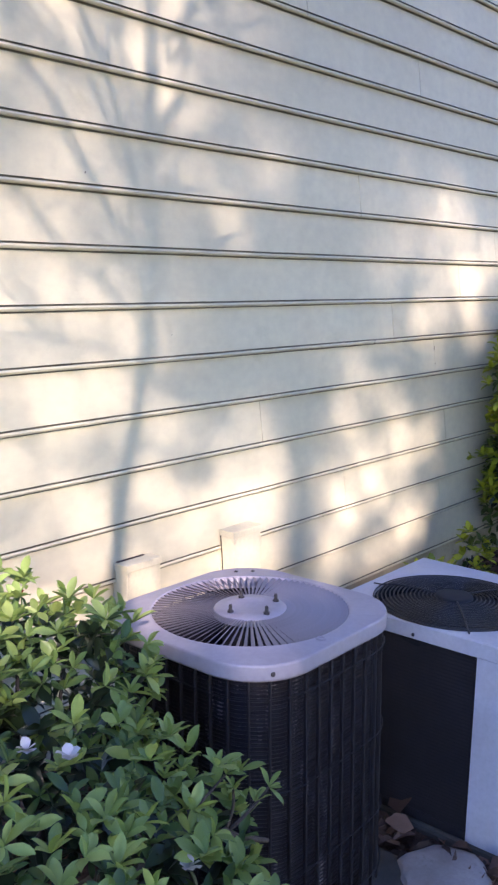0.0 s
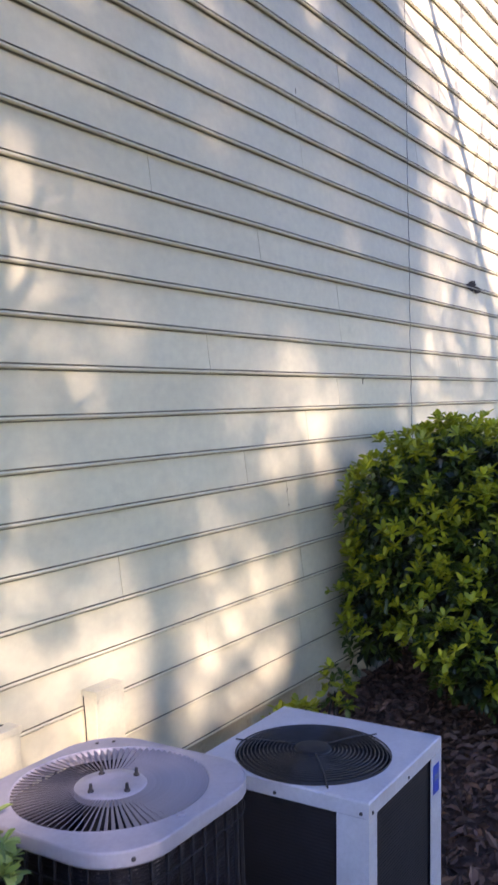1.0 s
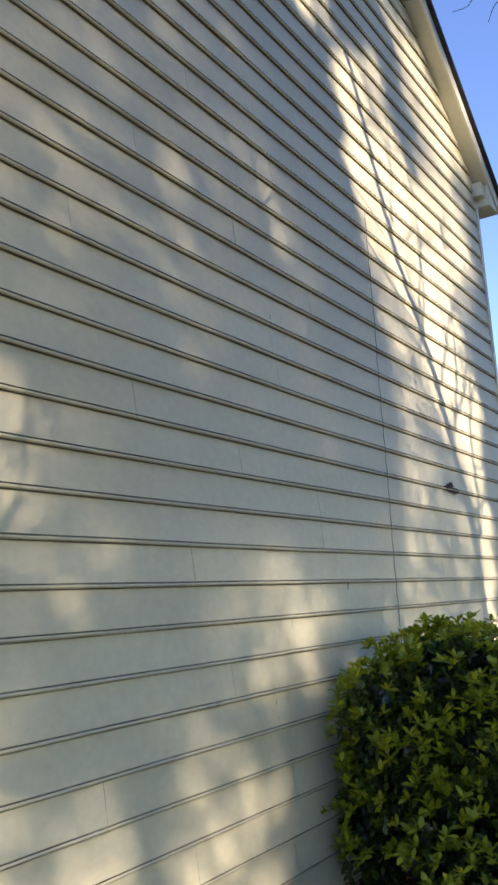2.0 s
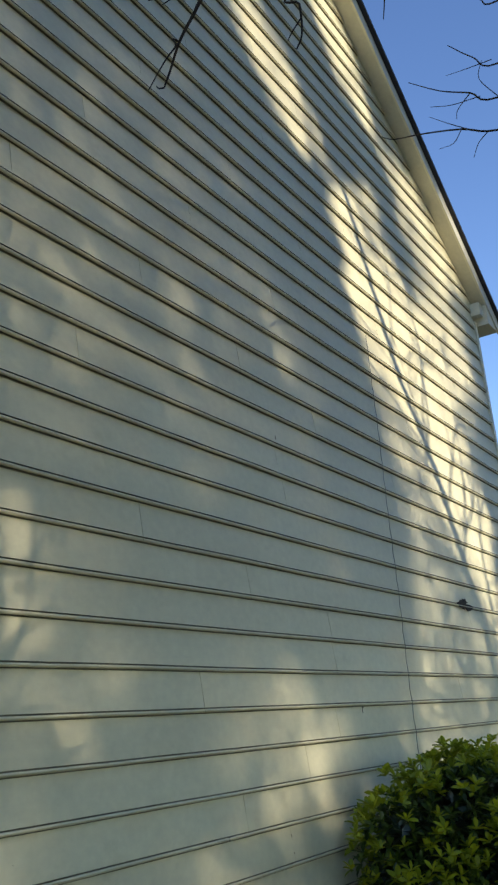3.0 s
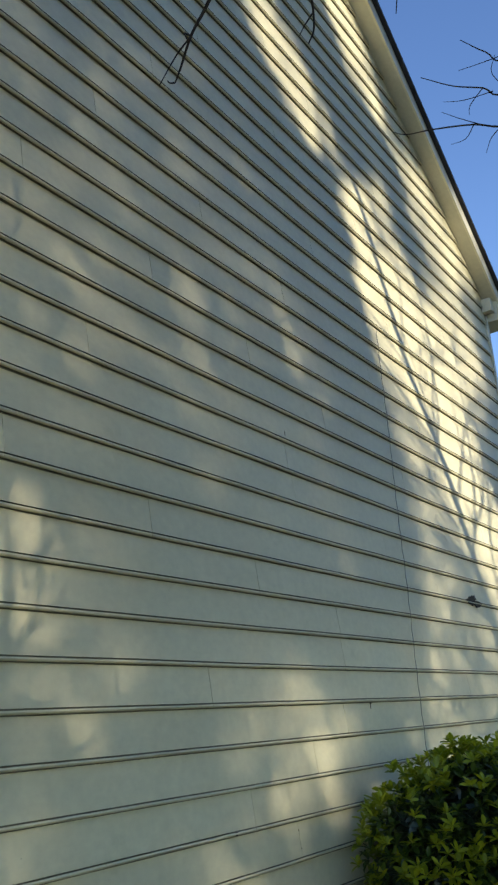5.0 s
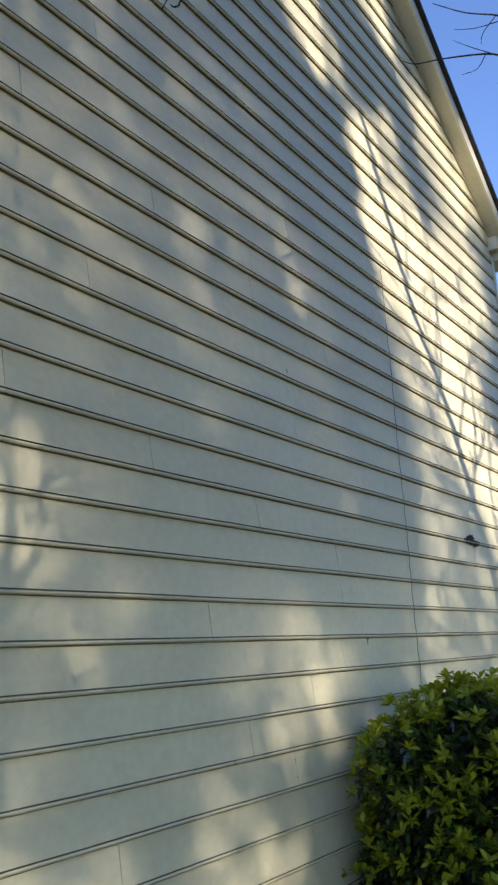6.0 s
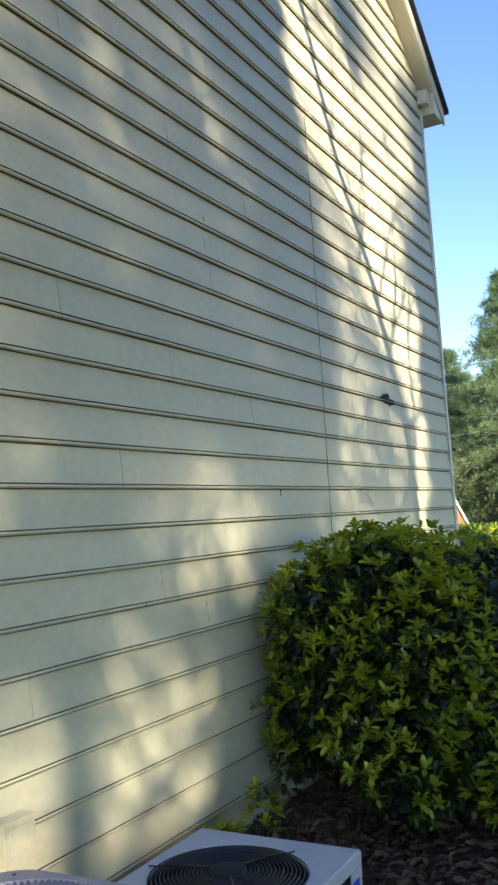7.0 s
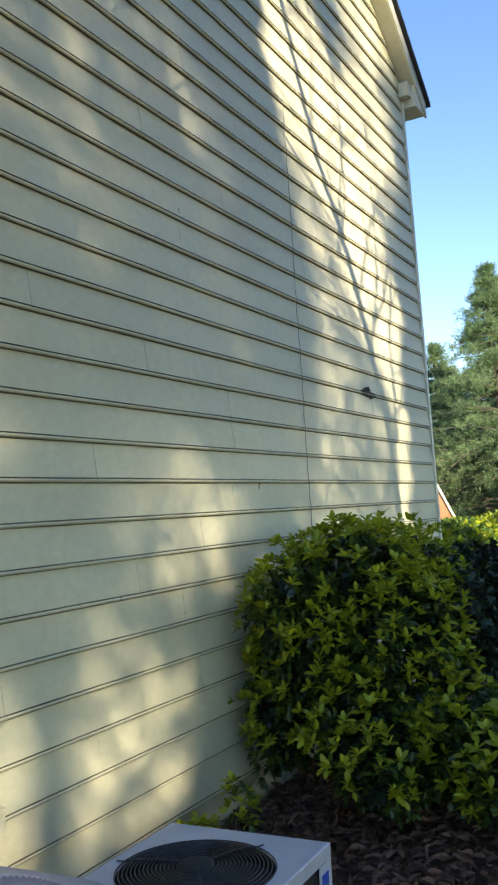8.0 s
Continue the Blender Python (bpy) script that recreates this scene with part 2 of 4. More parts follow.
def whorls(places, ways, size, each=6, spread=1.1):
    """Sprigs: leaves that spread round each way."""
    n = len(places)
    base = frames(ways, rng.uniform(0, 6.28, n))
    at, to, sz = [], [], []
    for k in range(each):
        w = 2 * math.pi * (k + rng.uniform(-.25, .25, n)) / each
        a = rng.normal(spread, 0.28, n) * (0.45 if k == 0 else 1)
        d = base[:, :, 1] * np.cos(a)[:, None] + np.sin(a)[:, None] * (base[:, :, 0] * np.cos(w)[:, None] + base[:, :, 2] * np.sin(w)[:, None])
        at.append(places), to.append(d), sz.append(size * rng.uniform(0.65, 1.25, n))
    return np.concatenate(at), np.concatenate(to), np.concatenate(sz)


def lobes_points(lobes, n, deep=0.3, low=-0.5):
    """Places and outward ways on bulging masses (x, y, z, rx, ry, rz), none inside another mass."""
    L = np.array(lobes, float)
    area = L[:, 3] * L[:, 4] + L[:, 5] * (L[:, 3] + L[:, 4])
    pick = rng.choice(len(L), n * 3, p=area / area.sum())
    d = rng.normal(size=(n * 3, 3))
    d /= np.linalg.norm(d, axis=1, keepdims=True)
    c, r = L[pick, :3], L[pick, 3:]
    p = c + d * r * (1 - deep * rng.uniform(0, 1, (n * 3, 1)) ** 2)
    way = d / r
    way /= np.linalg.norm(way, axis=1, keepdims=True)
    ok = d[:, 2] > low
    for k, (cx, cy, cz, rx, ry, rz) in enumerate(L):
        q = ((p - (cx, cy, cz)) / (rx, ry, rz))
        ok &= (pick == k) | ((q ** 2).sum(1) > 0.6)
    ok &= p[:, 2] > 0.03
    return p[ok][:n], way[ok][:n]


def empty(name, x, y, z, **tags):
    ob = new(name)
    ob.location = (x, y, z)
    return tagged(ob, **tags)


# ---- the house ----
# siding courses are 0.2 m; the first lap stands 0.2 m over the ground
X0, X1, XP = -2.7, 9.70, 3.5
EAVE, SLOPE = 6.50, 0.737


def rake_z(x):
    return EAVE + SLOPE * (X1 - x if x > XP else x - (2 * XP - X1))


def slab(name, pts, y0, y1, mat, parent=None, label=""):
    """An upright sheet: an outline in x and z, from y0 to y1."""
    n = len(pts)
    v = [(x, y0, z) for x, z in pts] + [(x, y1, z) for x, z in pts]
    f = [tuple(range(n)), tuple(reversed(range(n, 2 * n)))] + [(i, i + n, (i + 1) % n + n, (i + 1) % n) for i in range(n)]
    bm = bmesh.new()
    vs = [bm.verts.new(q) for q in v]
    for q in f:
        bm.faces.new([vs[i] for i in q])
    return part(name, bm, mat, parent, label)


wall_core = tagged(slab("wall_gable", [(X0, 0.2), (X1, 0.2), (X1, EAVE), (XP, rake_z(XP)), (X0, EAVE)], 0.030, 0.2, M_siding),
                   "pale grey-green painted lap siding gable wall", "wall", kind="structure")
for nm, bm in (("wall_end", box(X1 - 0.2, X1, 0.2, 9.0, 0.2, EAVE)), ("wall_west", box(X0, X0 + 0.2, 0.2, 9.0, 0.2, EAVE)), ("wall_back", box(X0, X1, 9.0, 9.2, 0.2, EAVE))):
    tagged(part(nm, bm, M_siding), "pale grey-green painted house wall", "wall", kind="structure")
tagged(part("foundation", box(X0, X1 - 0.01, 0.030, 9.15, -0.3, 0.2), M_concrete), "stained grey concrete foundation under the siding", "foundation", kind="structure")

# roof: two slabs with the ridge along y, boarded soffit, fascia and dark shingle edge
roof = empty("roof", XP, 0, EAVE, label="dark shingle gable roof with cream soffit and fascia", category="roof", kind="structure")
OVER, OUT = 0.165, 0.36
for sgn in (1, -1):
    def q(x, dz):
        return (XP + sgn * (x - XP), rake_z(x) + dz) if x <= X1 else (XP + sgn * (x - XP), EAVE - SLOPE * (x - X1) + dz)
    for nm, xa, za, zb, y0, y1, mat, lab in (
            ("soffit", X1 + OUT - 0.02, 0.0, 0.02, -OVER + 0.02, 0.03, M_soffit, "cream painted rake soffit"),
            ("fascia", X1 + OUT, -0.01, 0.16, -OVER - 0.005, -OVER + 0.02, M_trim, "cream painted rake board"),
            ("shingle_edge", X1 + OUT + 0.05, 0.165, 0.215, -OVER - 0.05, 9.5, M_shingle, "dark shingle roof edge")):
        a, b = q(XP, za), q(xa, za)
        c, d = q(xa, zb), q(XP, zb)
        ob = slab(nm, [a, b, c, d], y0, y1, mat, roof, lab)
        ob.matrix_parent_inverse = Matrix.Translation((-XP, 0, -EAVE))
# boxed eave return at the corner
ret = slab("eave_return", [(X1 + 0.014, 6.245), (X1 + OUT - 0.01, 6.245), (X1 + OUT - 0.01, 6.275), (X1 + 0.014, 6.49)], -OVER + 0.015, 9.0, M_trim, roof, "white boxed eave return")
ret.matrix_parent_inverse = Matrix.Translation((-XP, 0, -EAVE))
ret = part("return_block", box(X1 - 0.10, X1 + 0.012, -0.105, 0.01, 6.34, 6.50, 0.004), M_trim, roof, "white eave return block")
ret.matrix_parent_inverse = Matrix.Translation((-XP, 0, -EAVE))
tagged(part("trim_corner", box(X1 - 0.050, X1 + 0.012, -0.012, 0.12, 0.18, 6.30, 0.003), M_trim), "cream painted corner board", "trim", kind="structure")

# ---- ground ----
def ground_z(x, y):
    h = 0.02 * noise.noise((x * 0.9, y * 0.9, 3.1)) + 0.012 * noise.noise((x * 3.1, y * 3.1, 1.7))
    far = max(0.0, math.hypot(x - 3, y + 2) - 9.0)
    return h + min(far, 30) * 0.02 * (1 + noise.noise((x * 0.06, y * 0.06, 9.0))) - 0.01


def ground():
    xs = np.concatenate([np.linspace(-900, -40, 9)[:-1], np.linspace(-40, -4, 19)[:-1], np.linspace(-4, 12, 97)[:-1], np.linspace(12, 60, 25)[:-1], np.linspace(60, 900, 9)])
    ys = np.concatenate([np.linspace(-900, -40, 9)[:-1], np.linspace(-40, -6, 18)[:-1], np.linspace(-6, 2, 65)[:-1], np.linspace(2, 60, 25)[:-1], np.linspace(60, 900, 9)])
    v = [(x, y, ground_z(x, y)) for y in ys for x in xs]
    w = len(xs)
    f = [(j * w + i, j * w + i + 1, (j + 1) * w + i + 1, (j + 1) * w + i) for j in range(len(ys) - 1) for i in range(w - 1)]
    me = mesh_of("ground", v, f, M_mulch, True)
    me.materials.append(M_grass)
    for p in me.polygons:
        c = p.center
        p.material_index = int(math.hypot(c.x - 4, c.y + 2) > 11)
    return tagged(put("ground", me), "brown leaf mould with dead leaves and rough grass beyond", "ground", kind="structure")


ground()

# ---- condenser with a rounded grey top ----
def rounded_square(h, r, n=20):
    """An outline with n steps on each corner and n / 2 on each side, anticlockwise."""
    out, m = [], max(2, n // 2)
    for k, (cx, cy) in enumerate(((1, 1), (-1, 1), (-1, -1), (1, -1))):
        for i in range(n):
            w = math.pi / 2 * (k + i / (n - 1))
            out.append((cx * (h - r) + r * math.cos(w), cy * (h - r) + r * math.sin(w)))
        ex, ey = out[-1]
        w = math.pi / 2 * (k + 1)
        nx, ny = ((-1, 1), (-1, -1), (1, -1), (1, 1))[k]
        nx, ny = nx * (h - r) + r * math.cos(w), ny * (h - r) + r * math.sin(w)
        out += [(ex + (nx - ex) * i / (m + 1), ey + (ny - ey) * i / (m + 1)) for i in range(1, m + 1)]
    return out


def loops_mesh(loops, mat, name, close_last=False, smooth=True):
    n = len(loops[0])
    v = [p for l in loops for p in l]
    f = [(a * n + i, a * n + (i + 1) % n, (a + 1) * n + (i + 1) % n, (a + 1) * n + i) for a in range(len(loops) - 1) for i in range(n)]
    if close_last:
        f.append(tuple(range((len(loops) - 1) * n, len(loops) * n)))
    me = mesh_of(name, v, f, mat, smooth)
    return me


def lift(outline, z):
    return [(x, y, z) for x, y in outline]


def disc_loops(r, n=80, start=math.pi / 4 * 0):
    return [(r * math.cos(2 * math.pi * i / n + start), r * math.sin(2 * math.pi * i / n + start)) for i in range(n)]


def rounded_condenser(x, y):
    u = empty("condenser_unit", x, y, 0, label="air conditioner condenser, rounded grey top and black louvred coil", category="air conditioner")
    top, rim, hole = 0.820, 0.037, 0.262
    out = rounded_square(0.306, 0.165)
    ang = [math.atan2(b, a) for a, b in out]
    ring = [(math.cos(w), math.sin(w)) for w in ang]
    sq = lambda h: rounded_square(h, 0.165 - (0.306 - h) * 0.9)
    loops = [lift(sq(0.294), top - rim - 0.004), lift(sq(0.303), top - rim - 0.004), lift(sq(0.306), top - rim), lift(sq(0.306), top - rim + 0.004), lift(sq(0.306), top - 0.007), lift(sq(0.3056), top - 0.003),
             lift(sq(0.3035), top - 0.0005), lift(sq(0.3005), top), lift(sq(0.292), top + 0.0004),
             [(c * (hole + 0.010), d * (hole + 0.010), top + 0.004) for c, d in ring], [(c * (hole + 0.004), d * (hole + 0.004), top + 0.006) for c, d in ring],
             [(c * hole, d * hole, top + 0.004) for c, d in ring], [(c * hole, d * hole, top - 0.03) for c, d in ring]]
    put("top_cover", loops_mesh(loops, M_greytop, "top_cover"), u, label="rounded grey enamelled top cover")
    # radial vanes, each leaning, between the hub and the ring
    hub_r, n = 0.098, 84
    a, b = hub_r - 0.004, hole + 0.002
    vane = mesh_of("vane", [(a, 0.0018, 0.0055), (b, 0.0048, 0.0040), (b, -0.0044, -0.0042), (a, -0.0020, 0.0025),
                            (a, 0.0008, 0.0063), (b, 0.0038, 0.0048), (b, -0.0054, -0.0034), (a, -0.0030, 0.0033)],
                   [(3, 2, 1, 0), (4, 5, 6, 7), (1, 5, 4, 0), (7, 6, 2, 3), (4, 7, 3, 0), (2, 6, 5, 1)], M_vane)
    for i in range(n):
        put("vane", vane, u, pose(0, 0, top, 0, 0, 360 * i / n))
    hub = put("hub", loops_mesh([lift(disc_loops(hub_r), top - 0.012), lift(disc_loops(hub_r), top + 0.004), lift(disc_loops(hub_r - 0.005), top + 0.009),
                                 lift(disc_loops(hub_r * 0.55), top + 0.012), lift(disc_loops(hub_r * 0.5), top + 0.010), lift(disc_loops(0.004), top + 0.010)], M_greytop, "hub", True), u,
              label="round grey motor mount plate")
    bolt = loops_mesh([lift(disc_loops(0.0085, 12), 0), lift(disc_loops(0.0085, 12), 0.006), lift(disc_loops(0.005, 12), 0.007), lift(disc_loops(0.0045, 12), 0.021), lift(disc_loops(0.003, 12), 0.023)], M_bolt, "bolt", True, False)
    for bx, by in BOLTS:
        put("bolt", bolt, hub, pose(bx, by, top + 0.009))
    screw = loops_mesh([lift(disc_loops(0.0062, 12), 0), lift(disc_loops(0.0055, 12), 0.002), lift(disc_loops(0.003, 12), 0.003)], M_bolt, "screw", True)
    for k in range(4):
        w = math.pi / 2 * k + math.pi / 4
        put("screw", screw, u, Matrix.Rotation(w, 4, "Z") @ pose(0.3632, 0.028, top - 0.022, 0, 90, 9))
    for dy in (-0.028, 0.022):
        put("screw", screw, u, Matrix.Rotation(math.pi / 4, 4, "Z") @ pose(0.315, dy, top + 0.003))
    plug = loops_mesh([lift(disc_loops(0.013, 20), 0), lift(disc_loops(0.012, 20), 0.003), lift(disc_loops(0.009, 20), 0.0035), lift(disc_loops(0.008, 20), 0.002)], M_greytop, "plug", True)
    put("plug", plug, u, pose(-0.05, -0.272, top + 0.004), "round grey cover plug")
    # fan under the vanes
    fan = put("fan_motor", loops_mesh([lift(disc_loops(0.07, 32), top - 0.20), lift(disc_loops(0.075, 32), top - 0.19), lift(disc_loops(0.075, 32), top - 0.05), lift(disc_loops(0.06, 32), top - 0.04)], M_black, "fan_motor", True), u, label="dark fan motor")
    for k in range(3):
        w0 = 2 * math.pi * k / 3
        v = []
        for r in (0.05, 0.15, 0.24):
            for dw, dz in ((-0.45, -0.06), (0.0, -0.02), (0.45, 0.035)):
                v.append((r * math.cos(w0 + dw), r * math.sin(w0 + dw), top - 0.13 + dz))
        put("fan_blade", mesh_of("fan_blade", v, [(i, i + 1, i + 4, i + 3) for i in (0, 1, 3, 4)], M_black, True), fan)
    # coil, upright guard slats and wire hoops
    body = [lift(rounded_square(0.270, 0.14), z) for z in (0.06, 0.775)]
    put("coil", loops_mesh(body, M_coil, "coil"), u, label="black finned coil")
    per = rounded_square(0.292, 0.160, 14)
    pts = [Vector((a, b, 0)) for a, b in per]
    tot = [0.0]
    for i in range(len(pts)):
        tot.append(tot[-1] + (pts[(i + 1) % len(pts)] - pts[i]).length)
    slat = part("guard_slat", box(-0.0032, 0.0032, -0.003, 0.008, 0.05, 0.776, 0.0015, 1), M_black).data
    bpy.data.objects.remove(bpy.data.objects["guard_slat"])
    count = 42
    for k in range(count):
        s = tot[-1] * k / count
        i = max(j for j in range(len(pts)) if tot[j] <= s)
        f = (s - tot[i]) / max(tot[i + 1] - tot[i], 1e-6)
        a, b = pts[i], pts[(i + 1) % len(pts)]
        p = a.lerp(b, f)
        t = (b - a) if (b - a).length > 1e-4 else Vector((-p.y, p.x, 0))
        put("guard_slat", slat, u, pose(p.x, p.y, 0, 0, 0, math.degrees(math.atan2(t.y, t.x)) + 180))
    for z, r in ((0.10, 0.002), (0.27, 0.0016), (0.50, 0.0016), (0.735, 0.0018)):
        v, f = tube([(a, b, z + 0.004 * math.sin(7 * a + 3 * b)) for a, b in rounded_square(0.3025, 0.166, 10)], r, 6, True)
        put("guard_hoop", mesh_of("guard_hoop", v, f, M_black, True), u)
    for i in range(68):
        z = 0.075 + i * 0.0102
        v, f = tube([(a, b, z) for a, b in rounded_square(0.284, 0.152, 8)], 0.0017, 4, True)
        put("louvre_wire", mesh_of("louvre_wire", v, f, M_fin, True), u)
    put("base_pan", loops_mesh([lift(rounded_square(0.292, 0.158), z) for z in (0.02, 0.065)], M_black, "base_pan", True), u, label="black steel base pan")
    return u


M_coil = surface("coil_fins", (0.014, 0.011, 0.018), (0.04, 0.034, 0.046), 60.0, 0.45, 0.3, relief=0.6, dist=0.003, stretch=(0.1, 0.1, 3), grime_shine=((0.15, 0.135, 0.16), 0.60))
# the pale third tone paints shine streaks on the fins, besides wear
M_fin = surface("fin_edges", (0.008, 0.006, 0.008), (0.022, 0.018, 0.022), 10.0, 0.5, 0.2, relief=0.2, stretch=(1.3, 1.3, 0.3), grime_shine=((0.46, 0.42, 0.44), 0.56))
BOLTS = ((-0.070, 0.007), (0.070, -0.030), (-0.019, -0.073), (0.029, 0.058))
rounded_condenser(1.79, -0.965)


# ---- square condenser ----
def square_condenser(x, y, turn):
    u = empty("condenser_unit", x, y, 0, label="square pale grey air conditioner condenser with round black fan guard", category="air conditioner")
    u.rotation_euler = (radians(1.2), radians(0.9), radians(turn))
    top, h, fx, fy, fr = 0.655, 0.316, -0.055, 0.0, 0.258
    n = 20
    sqr = []
    for k in range(4):
        a, b = ((1, -1), (1, 1), (-1, 1), (-1, -1))[k], ((1, 1), (-1, 1), (-1, -1), (1, -1))[k]
        sqr += [(a[0] + (b[0] - a[0]) * i / n, a[1] + (b[1] - a[1]) * i / n) for i in range(n)]
    ring = [(math.cos(w), math.sin(w)) for w in [math.atan2(b, a) for a, b in sqr]]
    sc = lambda s, z: [(a * s, b * s, z) for a, b in sqr]
    cr = lambda r, z: [(fx + c * r, fy + d * r, z) for c, d in ring]
    loops = [sc(h - 0.004, top - 0.05), sc(h, top - 0.048), sc(h, top - 0.004), sc(h - 0.004, top), cr(fr + 0.004, top + 0.001), cr(fr, top - 0.003), cr(fr, top - 0.012)]
    put("top_cover", loops_mesh(loops, M_whitetop, "top_cover", False, False), u, label="pale grey steel top with a round opening")
    put("fan_shroud", loops_mesh([cr(fr - 0.001, top - 0.006), cr(fr - 0.003, top - 0.06), cr(fr - 0.02, top - 0.10), cr(fr - 0.02, top - 0.28)], M_dull, "fan_shroud", True), u, label="black fan shroud")
    for sx, wide in ((-1, 0.060), (1, 0.100)):
        for sy in (-1, 1):
            bm = box(min(sx * h, sx * (h - 0.004)), max(sx * h, sx * (h - 0.004)), min(sy * h, sy * (h - 0.105)), max(sy * h, sy * (h - 0.105)), 0.022, top - 0.05)
            bm2 = box(min(sx * (h - 0.004), sx * (h - wide)), max(sx * (h - 0.004), sx * (h - wide)), min(sy * h, sy * (h - 0.004)), max(sy * h, sy * (h - 0.004)), 0.022, top - 0.05)
            tmp = bpy.data.meshes.new("post")
            bm2.to_mesh(tmp)
            bm2.free()
            bm.from_mesh(tmp)
            bpy.data.meshes.remove(tmp)
            part("corner_post", bm, M_whitetop, u, "pale grey steel corner post")
    part("panel", box(-h + 0.012, h - 0.012, -h + 0.012, h - 0.012, 0.05, top - 0.052), M_black, u, "black coil behind mesh")
    for k in range(4):
        for i in range(48):
            z = 0.065 + i * 0.0115
            ob = put("louvre_wire", LOUVRE, u, Matrix.Rotation(math.pi / 2 * k, 4, "Z") @ pose(0, -h + 0.009, z))
    part("base_pan", box(-h + 0.006, h - 0.006, -h + 0.006, h - 0.006, 0.02, 0.05, 0.004), M_black, u, "black steel base pan")
    # fan guard: rings that dish down to the middle, spokes, motor and blades
    pieces = []
    for i in range(16):
        r = 0.060 + i * (fr + 0.002 - 0.060) / 15
        v, f = tube([(fx + a, fy + b, top + 0.016 - 0.016 * (r / fr) ** 6 + (0.004 if i == 15 else 0)) for a, b in disc_loops(r, 48)], 0.0022, 6, True)
        pieces.append(("guard_ring", v, f))
    for k in range(3):
        w = radians(96 + 120 * k)
        line = [(fx + r * math.cos(w), fy + r * math.sin(w), top + 0.0195 - 0.014 * (r / fr) ** 6) for r in np.linspace(0.04, fr, 8)] + [(fx + (fr + 0.028) * math.cos(w), fy + (fr + 0.028) * math.sin(w), top + 0.005)]
        v, f = tube(line, 0.0028, 6)
        pieces.append(("guard_spoke", v, f))
    for nm, v, f in pieces:
        put(nm, mesh_of(nm, v, f, M_wire, True), u)
    put("guard_plate", loops_mesh([[(fx + a, fy + b, top + 0.013) for a, b in disc_loops(0.062, 32)], [(fx + a, fy + b, top + 0.022) for a, b in disc_loops(0.060, 32)], [(fx + a, fy + b, top + 0.024) for a, b in disc_loops(0.05, 32)]], M_dull, "guard_plate", True), u)
    fan = put("fan_motor", loops_mesh([[(fx + a, fy + b, z) for a, b in disc_loops(r, 32)] for r, z in ((0.07, top - 0.25), (0.07, top - 0.07), (0.06, top - 0.06))], M_bolt, "fan_motor", True), u, label="dark fan motor")
    for k in range(4):
        w0 = math.pi / 2 * k + 0.3
        v = [(fx + r * math.cos(w0 + dw), fy + r * math.sin(w0 + dw), top - 0.15 + dz) for r in (0.05, 0.15, 0.24) for dw, dz in ((-0.4, -0.05), (0.0, -0.02), (0.4, 0.03))]
        put("fan_blade", mesh_of("fan_blade", v, [(i, i + 1, i + 4, i + 3) for i in (0, 1, 3, 4)], M_black, True), fan)
    plate = part("label_plate", box(h - 0.088, h - 0.032, -h - 0.003, -h - 0.0005, 0.475, 0.575, 0.001, 1), M_blue, u, "blue maker's plate")
    part("plate_mark", box(h - 0.080, h - 0.040, -h - 0.0045, -h - 0.003, 0.522, 0.542), M_plate, plate, "pale plain mark")
    screw = loops_mesh([lift(disc_loops(0.006, 12), 0), lift(disc_loops(0.005, 12), 0.003)], M_bolt, "screw", True)
    for sx in (-0.29, 0.0):
        put("screw", screw, u, pose(sx, -h, top - 0.036, 90, 0, 0))
        put("screw", screw, u, pose(-h, sx, top - 0.036, 0, -90, 0))
    return u


v, f = tube([(-0.22, 0, 0), (0.22, 0, 0)], 0.0006, 4)
M_dull = surface("dull_black_mesh", (0.008, 0.008, 0.010), (0.018, 0.018, 0.02), 30.0, 0.85)
LOUVRE = mesh_of("louvre_wire", v, f, M_dull)
square_condenser(2.651, -1.113, 1.5)

# pads under the units
for nm, cx, cy, s, zt in (("unit_pad", 1.79, -0.965, 0.37, 0.02), ("unit_pad", 2.66, -1.125, 0.33, 0.02)):
    bm = box(cx - s, cx + s, cy - s, cy + s, -0.08, zt, 0.012)
    tagged(part(nm, bm, M_footing), "stained concrete pad under a condenser", "pad")


# ---- flat stone and large dead leaves between the units ----
def lump(name, x, y, z, sx, sy, sz, mat, label, category):
    bm = bmesh.new()
    bmesh.ops.create_icosphere(bm, subdivisions=3, radius=1.0)
    for vert in bm.verts:
        d = vert.co.copy()
        r = 1 + 0.22 * noise.noise(d * 1.6 + Vector((x, y, 0))) + 0.06 * noise.noise(d * 5)
        flat = max(min(d.z * r, 0.55), -0.9)
        vert.co = (d.x * r * sx, d.y * r * sy, flat * sz)
    return tagged(part(name, bm, mat, None, "", pose(x, y, z)), label, category)


lump("flat_stone", 2.16, -1.36, 0.0, 0.16, 0.135, 0.06, M_stone, "pale flat stone on the ground between condensers", "stone")
for x, y, z, w, r in ((2.30, -1.13, 0.05, 0.5, 0.12), (2.27, -1.20, 0.045, 2.2, 0.09), (2.36, -1.46, 0.03, 4.0, 0.10), (2.42, -1.50, 0.03, 5.2, 0.09), (2.25, -1.52, 0.03, 1.1, 0.09)):
    v, f = leaves(np.array([(0, 0, 0.0)]), np.array([(math.cos(w), math.sin(w), 0.35)]), np.array([r]), np.array([0.5]), 1.7)
    tagged(put("dead_leaf", mesh_of("dead_leaf", v, f, M_dead, True), None, pose(x, y, z)), "curled brown dead leaf on the ground", "leaf", "dead leaves by the condensers")


